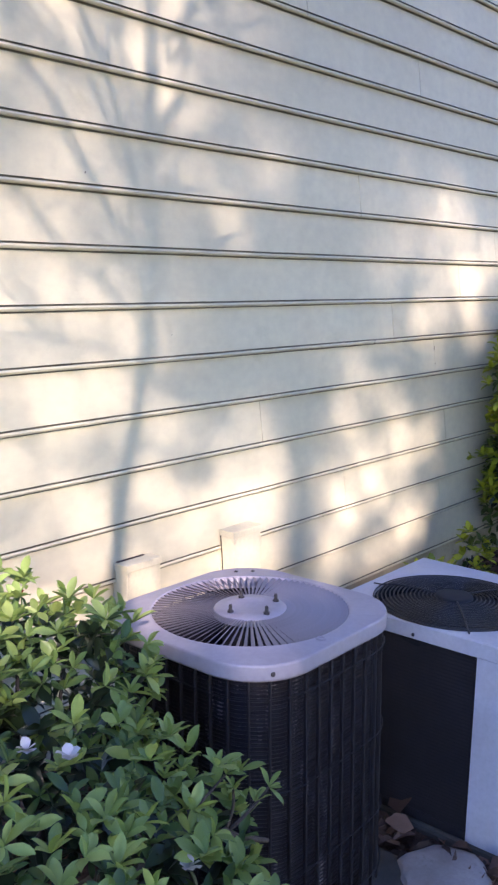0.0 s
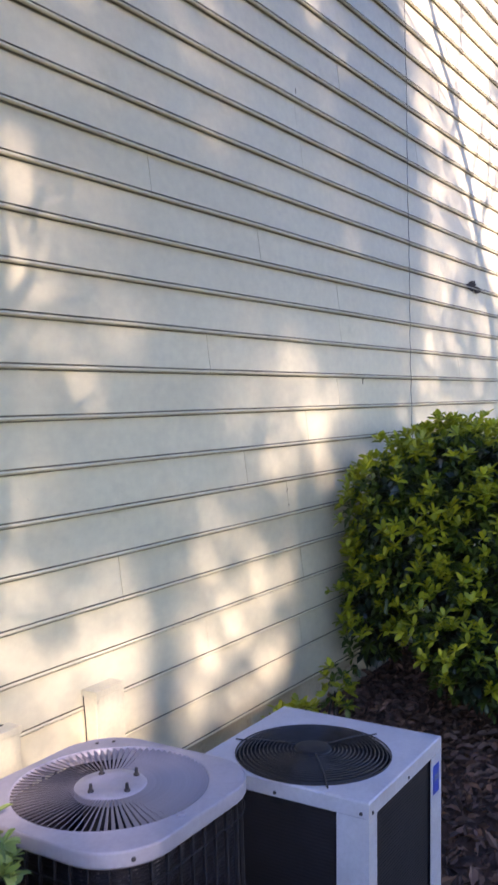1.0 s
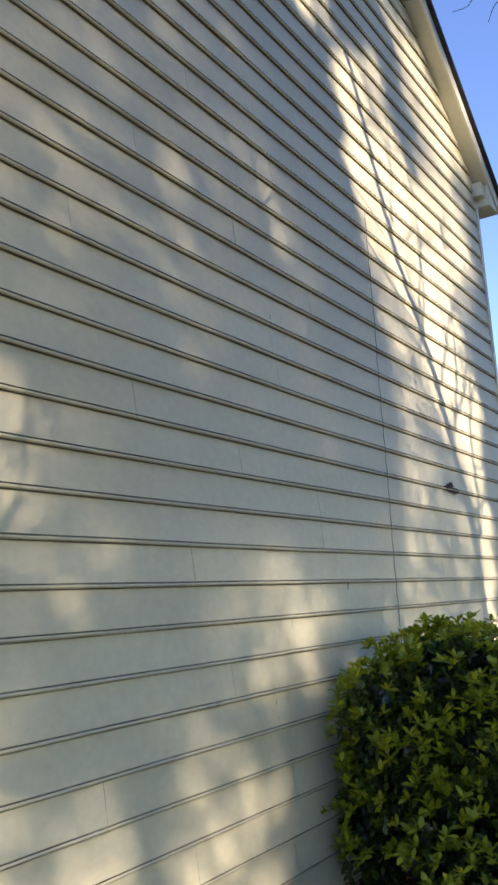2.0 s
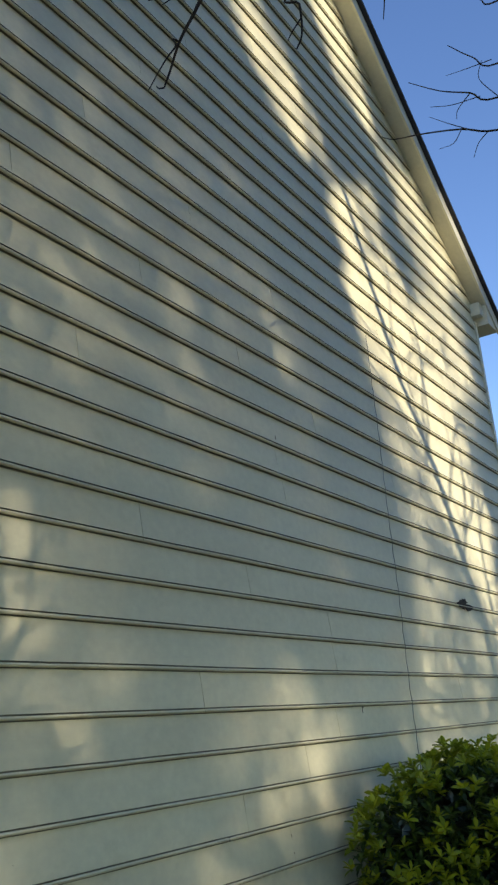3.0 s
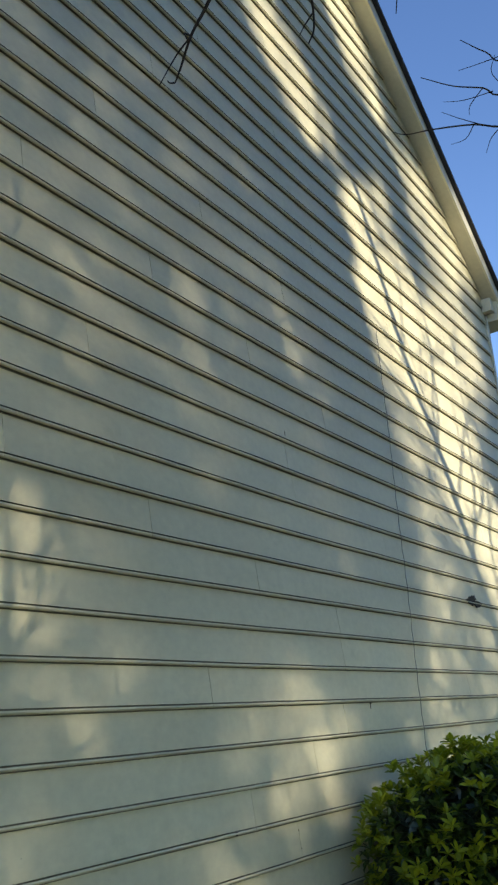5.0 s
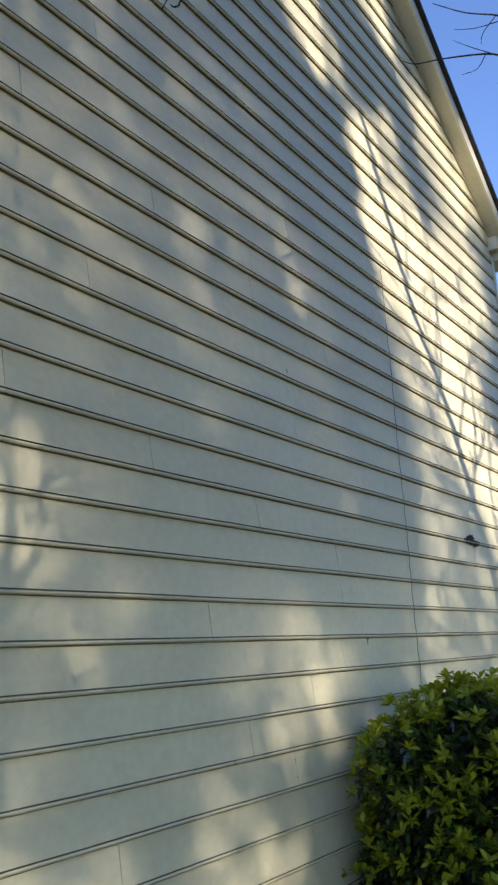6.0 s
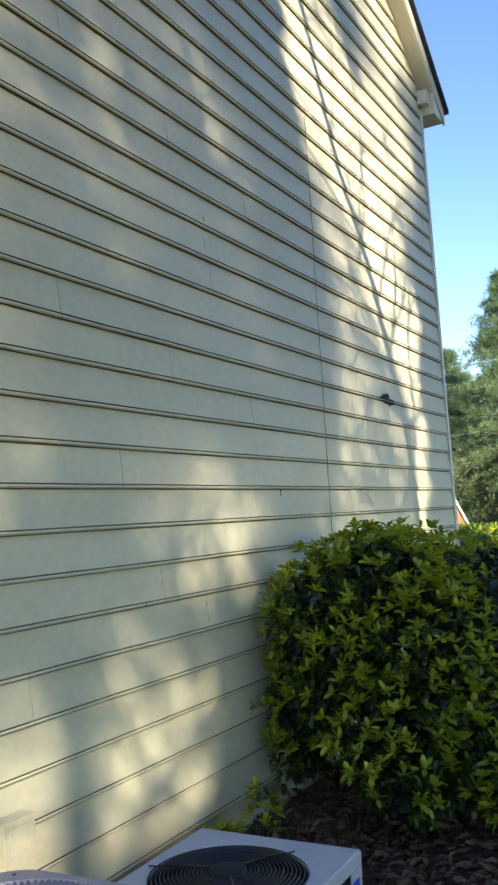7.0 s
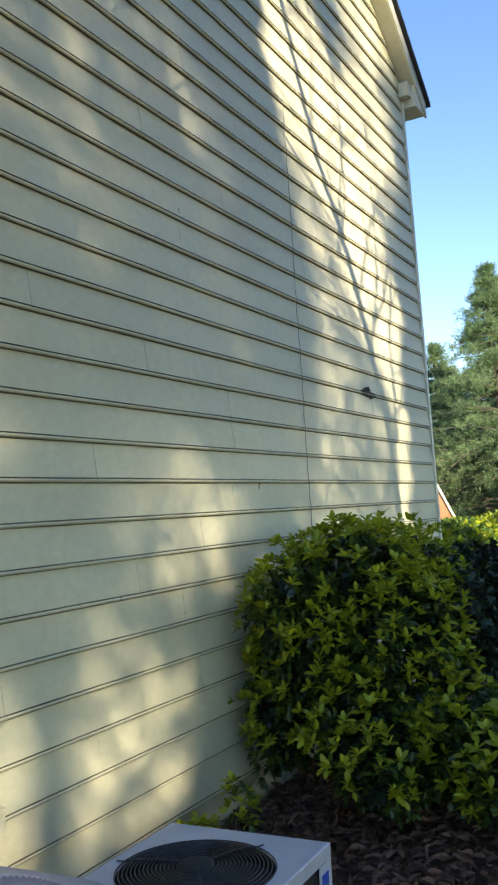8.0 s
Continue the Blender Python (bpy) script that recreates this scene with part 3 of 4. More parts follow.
# ---- line covers on the wall ----
def line_cover(x0, x1, deep, top, lid):
    c = empty("pipe_cover", (x0 + x1) / 2, -deep / 2, 0, label="cream painted box over pipes on the siding", category="pipe cover")
    w = (x1 - x0) / 2
    part("cover_body", box(-w, w, -deep / 2, deep / 2 + 0.015, 0.0, top, 0.004), M_cover, c)
    part("cover_cap", box(-w - 0.004, w + 0.004, -deep / 2 - 0.004, deep / 2 + 0.012, top - 0.02, top + 0.008, 0.003), M_cover, c, "cream painted cap")
    if lid:
        part("cap_gap", box(-w + 0.006, w - 0.03, deep / 2 - 0.010, deep / 2 + 0.004, top + 0.0085, top + 0.0105), M_copper, c, "dark open gap in the cap")
    return c


line_cover(2.134, 2.300, 0.065, 0.662, True)
line_cover(2.700, 2.872, 0.075, 0.672, False)
v, f = tube(smooth_line([(2.690, -0.02, 0.0), (2.687, -0.022, 0.3), (2.692, -0.020, 0.5), (2.684, -0.018, 0.66)]), 0.0025, 6)
tagged(put("cable", mesh_of("cable", v, f, M_copper, True)), "thin dark cable beside a pipe cover", "cable")

# thin cable that runs up the siding
v, f = tube([(6.22 + 0.02 * z + 0.005 * math.sin(z * 5), -0.010 - 0.003 * math.cos(z * 31.4), z) for z in np.arange(0.3, 5.0, 0.05)], 0.0024, 6)
tagged(put("wall_cable", mesh_of("wall_cable", v, f, surface("cable_sheath", (0.20, 0.20, 0.17), (0.26, 0.26, 0.22), 20.0), True)), "thin grey cable running up the siding", "cable")

# marks and holes in the siding
for x, z, w, h in ((7.67, 2.815, 0.22, 0.055), (7.85, 2.80, 0.22, 0.05), (7.76, 2.77, 0.06, 0.12), (7.77, 2.84, 0.12, 0.06), (5.478, 1.955, 0.010, 0.055), (5.49, 1.985, 0.03, 0.008), (4.43, 1.255, 0.006, 0.010), (4.43, 1.33, 0.003, 0.035), (4.573, 4.99, 0.10, 0.022),
                   (4.645, 2.603, 0.03, 0.016), (3.824, 1.403, 0.02, 0.014), (4.65, 3.64, 0.004, 0.05), (2.06, 2.05, 0.005, 0.005), (2.45, 1.49, 0.005, 0.005)):
    n = 11
    rr = [0.5 * (1 + 0.9 * noise.noise((x * 7 + k * 1.3, z * 5, k * 1.7))) for k in range(n)]
    v = [(rr[k] * w * math.cos(2 * math.pi * k / n), y, rr[k] * h * math.sin(2 * math.pi * k / n)) for y in (0.006, -0.0015) for k in range(n)]
    ob = put("siding_chip", mesh_of("siding_chip", v, [tuple(range(n, 2 * n))] + [(k, (k + 1) % n, (k + 1) % n + n, k + n) for k in range(n)], M_copper), None, pose(x, -0.0015 + 0.0185 * max(0.0, ((z - 0.193) % 0.2 - 0.0225) / 0.172), z))
    tagged(ob, "dark chip in the painted siding", "chip", "chips in the siding")


# ---- plants ----
def shrub(name, x, y, lobes, n, size, mat, label, each=6, spread=1.1, deep=0.35, low=-0.5, tips=0, wide=1.0, stems=7, single=0, jut=0.02, fill=0, tv=ROUND_V, tf=ROUND_F):
    s = empty(name, x, y, 0, label=label, category="shrub")
    off = np.array((x, y, 0.0))
    loc = [(a - x, b - y, c, *r) for a, b, c, *r in lobes]
    p, w = lobes_points(loc, n, deep, low)
    w = w + rng.normal(0, 0.35, w.shape) + (0, 0, 0.35)
    at, to, sz = whorls(p, w, size, each, spread)
    v, f = leaves(at, to, sz, rng.normal(0, 0.4, len(at)), wide, tv, tf)
    tagged(put("foliage", mesh_of("foliage", v, f, mat, True), s), kind="stuff")
    if tips:
        p2, w2 = lobes_points(loc, tips, 0.0, max(low, -0.35))
        w2 = w2 + rng.normal(0, 0.3, w2.shape) + (0, 0, 1.3)
        w2 /= np.linalg.norm(w2, axis=1, keepdims=True)
        p2 = p2 + jut * w2 * rng.uniform(0.1, 1.4, (len(p2), 1))
        at, to, sz = whorls(p2, w2, size * 1.06, each, 1.0)
        keep = np.arange(len(at)) % len(p2) >= (single // each)
        v, f = leaves(at[keep], to[keep], sz[keep], rng.normal(0, 0.4, keep.sum()), wide, tv, tf)
        tagged(put("new_growth", mesh_of("new_growth", v, f, M_tip if mat is not M_azalea else M_azalea_tip, True), s), kind="stuff")
        if single:
            shapes = [mesh_of("leaf", *leaves(np.zeros((1, 3)), np.array([[0, 1.0, 0]]), np.ones(1), np.zeros(1), wide * q, tv, tf), M_tip if mat is not M_azalea else M_azalea_tip, True) for q in (0.85, 1.0, 1.2)]
            turns = frames(to[~keep], rng.normal(0, 0.4, (~keep).sum()))
            for k, (a, t, z) in enumerate(zip(at[~keep], turns, sz[~keep])):
                put("leaf", shapes[k % 3], s, Matrix.LocRotScale(Vector(a), Matrix(t.tolist()).to_quaternion(), (z, z, z)))
    # inner leaves take a darker tone, painting the shade inside the bush
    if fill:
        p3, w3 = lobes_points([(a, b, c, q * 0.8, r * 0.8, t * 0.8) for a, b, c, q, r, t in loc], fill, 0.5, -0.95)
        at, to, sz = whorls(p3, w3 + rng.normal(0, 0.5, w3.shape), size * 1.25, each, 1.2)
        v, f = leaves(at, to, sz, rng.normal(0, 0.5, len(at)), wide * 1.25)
        tagged(put("inner_foliage", mesh_of("inner_foliage", v, f, M_hedge_shaded, True), s), kind="stuff")
    # stems from the ground into the masses
    L = np.array(loc)
    for k in range(stems):
        c = L[k % len(L)]
        a = rng.normal(0, 0.06, 2)
        tip = c[:3] + rng.uniform(-0.6, 0.6, 3) * c[3:]
        tip[2] = max(tip[2], 0.25)
        midp = (np.array((a[0], a[1], 0)) + tip) / 2 + (*rng.normal(0, 0.05, 2), -0.03)
        line = smooth_line([(a[0], a[1], -0.02), midp, tip], 6)
        v, f = tube(line, np.linspace(0.012, 0.004, len(line)), 6)
        put("stem", mesh_of("stem", v, f, M_twig, True), s)
    return s


def petals(host, places, size, mat, name, label):
    for k, p in enumerate(places):
        at = np.repeat(np.array([p]) - np.array(host.location), 6, axis=0)
        w = np.array([(math.cos(q), math.sin(q), 0.5) for q in np.arange(6) * 1.047 + k])
        w = w + np.array((-0.5, -0.6, 0.2))
        v, f = leaves(at, w, size * rng.uniform(0.8, 1.2, 6), rng.normal(0, 0.3, 6), 2.1, ROUND_V, ROUND_F)
        put(name, mesh_of(name, v, f, mat, True), host, None, label)


AZALEA = [(0.98, -0.74, 0.74, 0.34, 0.28, 0.30), (0.80, -1.10, 0.55, 0.48, 0.45, 0.42), (1.10, -0.80, 0.60, 0.36, 0.32, 0.38), (1.00, -1.34, 0.52, 0.28, 0.24, 0.30), (0.62, -1.53, 0.55, 0.32, 0.26, 0.38), (0.95, -1.58, 0.36, 0.20, 0.2, 0.30), (1.13, -1.37, 0.56, 0.17, 0.14, 0.18), (1.10, -1.50, 0.30, 0.18, 0.14, 0.14), (1.20, -0.95, 0.81, 0.17, 0.17, 0.17)]
az = shrub("azalea_bush", 0.85, -1.2, AZALEA, 560, 0.045, M_azalea, "green azalea bush with a few white flowers beside a condenser", 6, 1.1, 0.5, -0.75, 360, 0.92, 34, 270, 0.05, 560)
for route, r in (([(0.90, -1.30, 0.42), (1.02, -1.38, 0.66), (1.14, -1.42, 0.70), (1.23, -1.42, 0.635), (1.32, -1.42, 0.58)], 0.009), ([(1.20, -1.42, 0.66), (1.21, -1.43, 0.71), (1.20, -1.44, 0.755)], 0.004),
                 ([(1.20, -1.42, 0.655), (1.25, -1.44, 0.69), (1.29, -1.45, 0.72)], 0.004), ([(1.05, -1.40, 0.68), (1.10, -1.44, 0.76), (1.17, -1.45, 0.80)], 0.004)):
    line = smooth_line([np.array(p) - np.array(az.location) for p in route], 5)
    put("stem", mesh_of("stem", *tube(line, np.linspace(r, r * 0.55, len(line)), 7), M_bark, True), az)
at, to, sz = whorls(np.array([(1.20, -1.44, 0.755), (1.29, -1.45, 0.72), (1.17, -1.45, 0.80), (1.26, -1.44, 0.70)]) - np.array(az.location), rng.normal(0, 0.3, (4, 3)) + (0.2, -0.3, 0.8), 0.034, 5, 0.9)
tagged(put("new_growth", mesh_of("new_growth", *leaves(at, to, sz, rng.normal(0, 0.4, len(at)), 0.85, ROUND_V, ROUND_F), M_azalea_tip, True), az), kind="stuff")
petals(az, [(0.835, -1.335, 0.945), (0.90, -1.355, 0.915), (1.005, -1.525, 0.74)], 0.022, M_petal, "flower", "white azalea flower")
petals(az, [(1.148, -0.86, 1.01)], 0.014, M_red, "flower_bud", "red flower bud")

# the last two lobes, close to the wall, are added to block sky light
HEDGE = [(5.00, -0.46, 1.12, 0.34, 0.32, 0.38), (4.75, -1.00, 0.34, 0.28, 0.26, 0.22), (5.45, -0.58, 1.10, 0.55, 0.42, 0.50), (6.10, -0.62, 1.22, 0.6, 0.36, 0.36), (5.86, -0.84, 1.24, 0.44, 0.34, 0.30), (5.22, -0.55, 0.90, 0.52, 0.42, 0.50), (5.28, -0.90, 0.85, 0.50, 0.40, 0.55), (5.0, -0.85, 0.50, 0.40, 0.34, 0.34), (5.25, -0.72, 1.28, 0.42, 0.40, 0.32), (5.46, -0.21, 0.76, 0.28, 0.17, 0.60), (5.14, -0.20, 0.56, 0.30, 0.17, 0.52)]
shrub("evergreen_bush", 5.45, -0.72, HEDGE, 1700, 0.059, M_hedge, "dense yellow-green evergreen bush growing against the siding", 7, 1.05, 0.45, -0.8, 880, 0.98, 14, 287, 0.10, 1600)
# the shade on this bush is painted in its dark leaf tone
shrub("evergreen_bush", 6.6, -1.45, [(6.6, -1.45, 0.85, 0.7, 0.6, 0.55), (7.4, -1.9, 0.75, 0.7, 0.7, 0.5), (6.15, -1.08, 0.92, 0.45, 0.34, 0.48), (5.80, -1.20, 0.86, 0.34, 0.24, 0.46), (6.9, -1.0, 1.0, 0.6, 0.4, 0.46)], 1900, 0.066, M_hedge_shaded, "dark green evergreen bush in shade", 6, 1.1, 0.4, -0.7, 0, 1.1, 8, 0, 0.02, 400)
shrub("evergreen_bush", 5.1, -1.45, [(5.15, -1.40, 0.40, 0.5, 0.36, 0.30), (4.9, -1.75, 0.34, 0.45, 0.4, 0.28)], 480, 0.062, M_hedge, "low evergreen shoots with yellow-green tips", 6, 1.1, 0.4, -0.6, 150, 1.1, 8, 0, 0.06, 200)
shrub("evergreen_seedling", 3.8, -0.36, [(3.8, -0.36, 0.20, 0.20, 0.12, 0.10)], 26, 0.055, M_hedge, "small yellow-green seedling behind a condenser", 6, 1.0, 0.3, -0.3, 26, 1.15, 4)
shrub("evergreen_seedling", 4.3, -0.34, [(4.3, -0.34, 0.20, 0.06, 0.06, 0.2)], 9, 0.055, M_hedge, "small leafy shoot by the foundation", 6, 1.0, 0.3, -0.3, 10, 1.15, 3)


def dead_leaves():
    n = 24000
    x, y = rng.uniform(0.3, 8.0, n), -rng.uniform(0.01, 1, n) ** 1.2 * 4.0
    far = (np.abs(x - 1.79) > 0.36) | (np.abs(y + 0.965) > 0.36)
    far &= (np.abs(x - 2.66) > 0.34) | (np.abs(y + 1.125) > 0.34)
    x, y = x[far], y[far]
    z = np.array([ground_z(a, b) for a, b in zip(x, y)]) + rng.uniform(0.006, 0.03, len(x))
    w = rng.uniform(0, 6.28, len(x))
    to = np.stack([np.cos(w), np.sin(w), rng.normal(0, 0.4, len(x))], 1)
    v, f = leaves(np.stack([x, y, z], 1), to, rng.uniform(0.03, 0.10, len(x)), rng.normal(0, 1.3, len(x)), 0.9, LEAF_V * (1, 1, 2.2), LEAF_F)
    tagged(put("leaf_litter", mesh_of("leaf_litter", v, f, M_dead)), "brown fallen leaves on the ground", "leaf litter", kind="stuff")


dead_leaves()

# ---- trees ----
def branch(start, way, length, radius, out, depth, droop=0.0, kids=5):
    """A crooked limb with smaller ones on it; gathers (points, radii) in out."""
    p, d = np.array(start, float), np.array(way, float)
    d /= np.linalg.norm(d)
    pts, n = [p.copy()], 7
    for k in range(n):
        d = d + rng.normal(0, 0.16, 3) + (0, 0, droop)
        d /= np.linalg.norm(d)
        p = p + d * length / n
        pts.append(p.copy())
    out.append((pts, np.linspace(radius, radius * 0.3, n + 1)))
    if depth:
        for k in range(kids):
            i = rng.integers(2, n + 1)
            e = pts[i] - pts[i - 1]
            e = e / np.linalg.norm(e) + rng.normal(0, 0.6, 3)
            branch(pts[i], e, length * rng.uniform(0.35, 0.6), radius * 0.45, out, depth - 1, droop, kids)


def limbs_mesh(name, limbs, mat, sides=6):
    v, f = joined([tube(p, r, sides) for p, r in limbs])
    return mesh_of(name, v, f, mat, True)


# a bare leaning tree beside the walk, whose twigs hang into view
bare = empty("bare_tree", 4.9, -5.0, 0, label="leaning bare deciduous tree with fine dark twigs", category="tree")
stem = [(0.0, 0, -0.1), (-0.30, 0, 2.2), (-0.47, 0, 3.8), (-0.54, 0, 4.96), (-0.65, 0, 5.65), (-1.03, 0, 6.48), (-1.43, 0, 7.24), (-1.93, 0, 7.91), (-2.34, 0, 8.82), (-2.9, 0, 10.2), (-3.2, 0.1, 11.4)]
line = smooth_line(stem, 5)
v, f = tube(line, np.linspace(0.095, 0.028, len(line)), 10)
put("trunk", mesh_of("trunk", v, f, M_bark, True), bare)
for k, (i, way, ln, r) in enumerate(((18, (0.7, 0.2, 0.8), 2.2, 0.028), (20, (0.9, -0.1, 0.9), 1.8, 0.022), (24, (-0.2, 0.2, 1), 2.0, 0.022), (27, (0.6, 0.1, 0.8), 2.2, 0.024),
                                     (16, (-0.9, 0.1, 0.5), 1.6, 0.02), (31, (0.5, 0.0, 1), 2.0, 0.02), (36, (0.4, 0.1, 1), 2.0, 0.016), (22, (-0.8, 0, 0.7), 1.4, 0.014))):
    got = []
    branch(line[i], way, ln, r, got, 2, 0.02, 5)
    put("limb", limbs_mesh("limb", got, M_bark), bare)


# boughs of the bare tree, by where their shade meets the wall (x, z)
def sunward(x, z, y):
    """The place at depth y whose shade meets the wall at x, z."""
    return np.array((x + SX * y, y, z - SZ * y))


for k, (route, r, twigs) in enumerate((([(8.22, 2.05), (7.75, 1.72), (7.41, 1.72), (7.02, 1.97), (6.5, 2.12), (6.0, 2.20)], 0.032, 6), ([(7.80, 2.95), (7.35, 2.75), (6.85, 2.35), (6.75, 2.0)], 0.020, 5),
                                       ([(7.72, 3.2), (7.3, 3.35), (6.9, 3.45), (6.45, 3.85)], 0.020, 9), ([(7.62, 3.5), (7.2, 3.75), (6.75, 4.2)], 0.012, 6),
                                       ([(7.82, 3.1), (8.1, 3.5), (8.3, 4.1), (8.35, 4.9), (8.3, 5.6)], 0.028, 6), ([(8.12, 3.52), (8.5, 3.9), (8.8, 4.5), (8.95, 5.3)], 0.022, 5), ([(7.3, 4.0), (7.55, 4.5), (7.6, 5.2), (7.5, 6.0)], 0.022, 4),
                                       ([(8.25, 2.0), (8.5, 2.4), (8.75, 2.9), (9.0, 3.3)], 0.012, 4), ([(8.05, 2.4), (7.6, 2.5), (7.2, 2.45)], 0.010, 5))):
    line2 = smooth_line([sunward(x, z, -5.0 + 0.25 * math.sin(2 * j + k) * (j > 0)) - np.array(bare.location) for j, (x, z) in enumerate(route)], 5)
    got = [(line2, np.linspace(r, r * 0.35, len(line2)))]
    for j in range(twigs):
        i = rng.integers(3, len(line2) - 1)
        d = line2[i + 1] - line2[i - 1]
        branch(line2[i], d / np.linalg.norm(d) + rng.normal(0, 0.45, 3) + (0, 0, 0.25), rng.uniform(0.35, 0.8), r * 0.4, got, 1, 0.02, 3)
    put("limb", limbs_mesh("limb", got, M_bark), bare)


def twig(route, r0, r1, shoots=()):
    got = []
    o = np.array(bare.location)
    main = smooth_line([np.array(p) - o for p in route], 5)
    got.append((main, np.linspace(r0, r1, len(main))))
    for s in shoots:
        l2 = smooth_line([np.array(p) - o for p in s], 4)
        got.append((l2, np.linspace(r1 * 1.3, r1 * 0.6, len(l2))))
    put("twig", limbs_mesh("twig", got, M_twig), bare)


twig([(3.47, -5.0, 7.24), (3.1, -3.2, 7.0), (2.90, -1.6, 6.0), (2.955, -0.86, 5.443), (2.985, -0.70, 5.33), (3.009, -0.591, 5.246), (3.05, -0.49, 5.14), (3.071, -0.433, 5.085)], 0.016, 0.0048,
     [[(2.955, -0.86, 5.443), (2.90, -0.68, 5.41), (2.869, -0.599, 5.372)], [(2.90, -0.68, 5.41), (2.85, -0.60, 5.40), (2.817, -0.551, 5.386)],
      [(3.009, -0.591, 5.246), (3.00, -0.50, 5.17), (3.028, -0.362, 5.076)], [(3.009, -0.591, 5.246), (2.985, -0.57, 5.26), (2.99, -0.58, 5.22)],
      [(2.955, -0.86, 5.443), (3.02, -0.90, 5.43), (3.04, -0.905, 5.39)], [(3.071, -0.433, 5.085), (3.058, -0.41, 5.085), (3.05, -0.40, 5.10)]])
twig([(2.97, -5.0, 7.9), (3.0, -3.4, 7.4), (3.1, -2.0, 6.2), (3.162, -1.18, 5.411), (3.25, -1.17, 5.33), (3.33, -1.128, 5.228), (3.356, -1.077, 5.177)], 0.012, 0.004,
     [[(3.29, -1.15, 5.28), (3.30, -1.09, 5.24), (3.312, -1.052, 5.21)]])
twig([(4.36, -5.0, 4.96), (4.5, -3.4, 5.0), (4.15, -2.3, 4.72), (4.002, -1.849, 4.698), (3.93, -1.68, 4.74), (3.864, -1.488, 4.763), (3.81, -1.36, 4.76), (3.784, -1.301, 4.788)], 0.009, 0.0022,
     [[(3.95, -1.72, 4.73), (3.92, -1.63, 4.79), (3.85, -1.55, 4.83)], [(3.98, -1.80, 4.70), (3.985, -1.74, 4.66), (4.0, -1.70, 4.60)], [(3.93, -1.68, 4.74), (3.96, -1.62, 4.70), (3.93, -1.55, 4.68)]])
twig([(4.28, -5.0, 5.6), (4.4, -3.6, 5.5), (4.1, -2.5, 4.95), (3.921, -1.897, 4.823), (3.83, -1.78, 4.85), (3.77, -1.65, 4.89), (3.708, -1.513, 4.972)], 0.009, 0.0022,
     [[(3.921, -1.897, 4.823), (3.86, -1.83, 4.93), (3.81, -1.87, 4.99)], [(3.86, -1.82, 4.83), (3.82, -1.68, 4.82), (3.79, -1.58, 4.84)], [(3.83, -1.78, 4.85), (3.85, -1.70, 4.80), (3.87, -1.68, 4.76)]])
twig([(4.1, -5.0, 6.1), (4.2, -3.6, 5.7), (3.95, -2.5, 5.1), (3.834, -1.948, 4.948), (3.76, -1.84, 4.99), (3.692, -1.745, 5.067)], 0.009, 0.0022,
     [[(3.80, -1.92, 4.96), (3.76, -1.80, 4.94), (3.73, -1.70, 4.93)]])
twig([(3.9, -5.0, 6.5), (3.95, -3.6, 6.0), (3.75, -2.6, 5.3), (3.671, -2.039, 5.162), (3.63, -1.95, 5.19), (3.576, -1.845, 5.224)], 0.009, 0.0022)
twig([(3.6, -5.0, 7.0), (3.5, -3.4, 6.6), (3.38, -2.1, 5.9), (3.377, -1.561, 5.348), (3.43, -1.55, 5.29), (3.49, -1.508, 5.216)], 0.009, 0.0022,
     [[(3.38, -2.1, 5.9), (3.45, -1.85, 5.45), (3.504, -1.754, 5.277)]])

# woodland trees on the sunny side; GAPS are the openings in their crowns, by where the sun through them meets the house wall:
# x, z, half width, half height, openness
GAPS = [(8.75, 6.75, 0.75, 0.55, 0.97), (8.0, 7.0, 0.55, 0.50, 0.90), (8.5, 5.5, 0.75, 1.0, 0.97),
        (4.50, 1.72, 0.72, 0.40, 0.44), (4.74, 1.62, 0.46, 0.32, 0.30), (4.10, 2.06, 0.62, 0.36, 0.29), (4.98, 1.90, 0.36, 0.42, 0.24),
        (3.60, 0.94, 0.62, 0.40, 0.38), (3.93, 0.58, 0.52, 0.40, 0.38), (3.60, 1.24, 0.48, 0.18, 0.24), (4.20, 0.34, 0.24, 0.26, 0.48), (3.30, 0.45, 0.50, 0.32, 0.30),
        (1.50, 1.25, 0.90, 1.10, 0.48), (1.65, 2.35, 1.10, 0.72, 0.37), (2.68, 2.48, 0.58, 0.46, 0.23), (2.95, 2.08, 0.32, 0.36, 0.24), (2.74, 0.84, 0.48, 0.46, 0.36), (2.60, 1.95, 0.40, 0.4, 0.12), (2.3, 0.55, 0.9, 0.5, 0.38),
        (2.2, 2.9, 0.5, 0.55, 0.34), (3.3, 3.9, 1.0, 0.7, 0.20), (3.0, 5.0, 1.0, 0.7, 0.20), (4.0, 5.5, 0.8, 0.8, 0.11), (2.3, 3.9, 0.8, 0.7, 0.18), (4.3, 4.2, 0.9, 0.9, 0.10),
        (5.30, 5.45, 0.12, 0.46, 0.32), (4.95, 4.32, 0.36, 0.42, 0.20), (5.42, 2.95, 0.20, 0.32, 0.20), (5.2, 3.7, 0.24, 0.6, 0.14), (6.15, 2.15, 0.20, 0.6, 0.30), (5.5, 2.1, 0.5, 0.5, 0.10)]
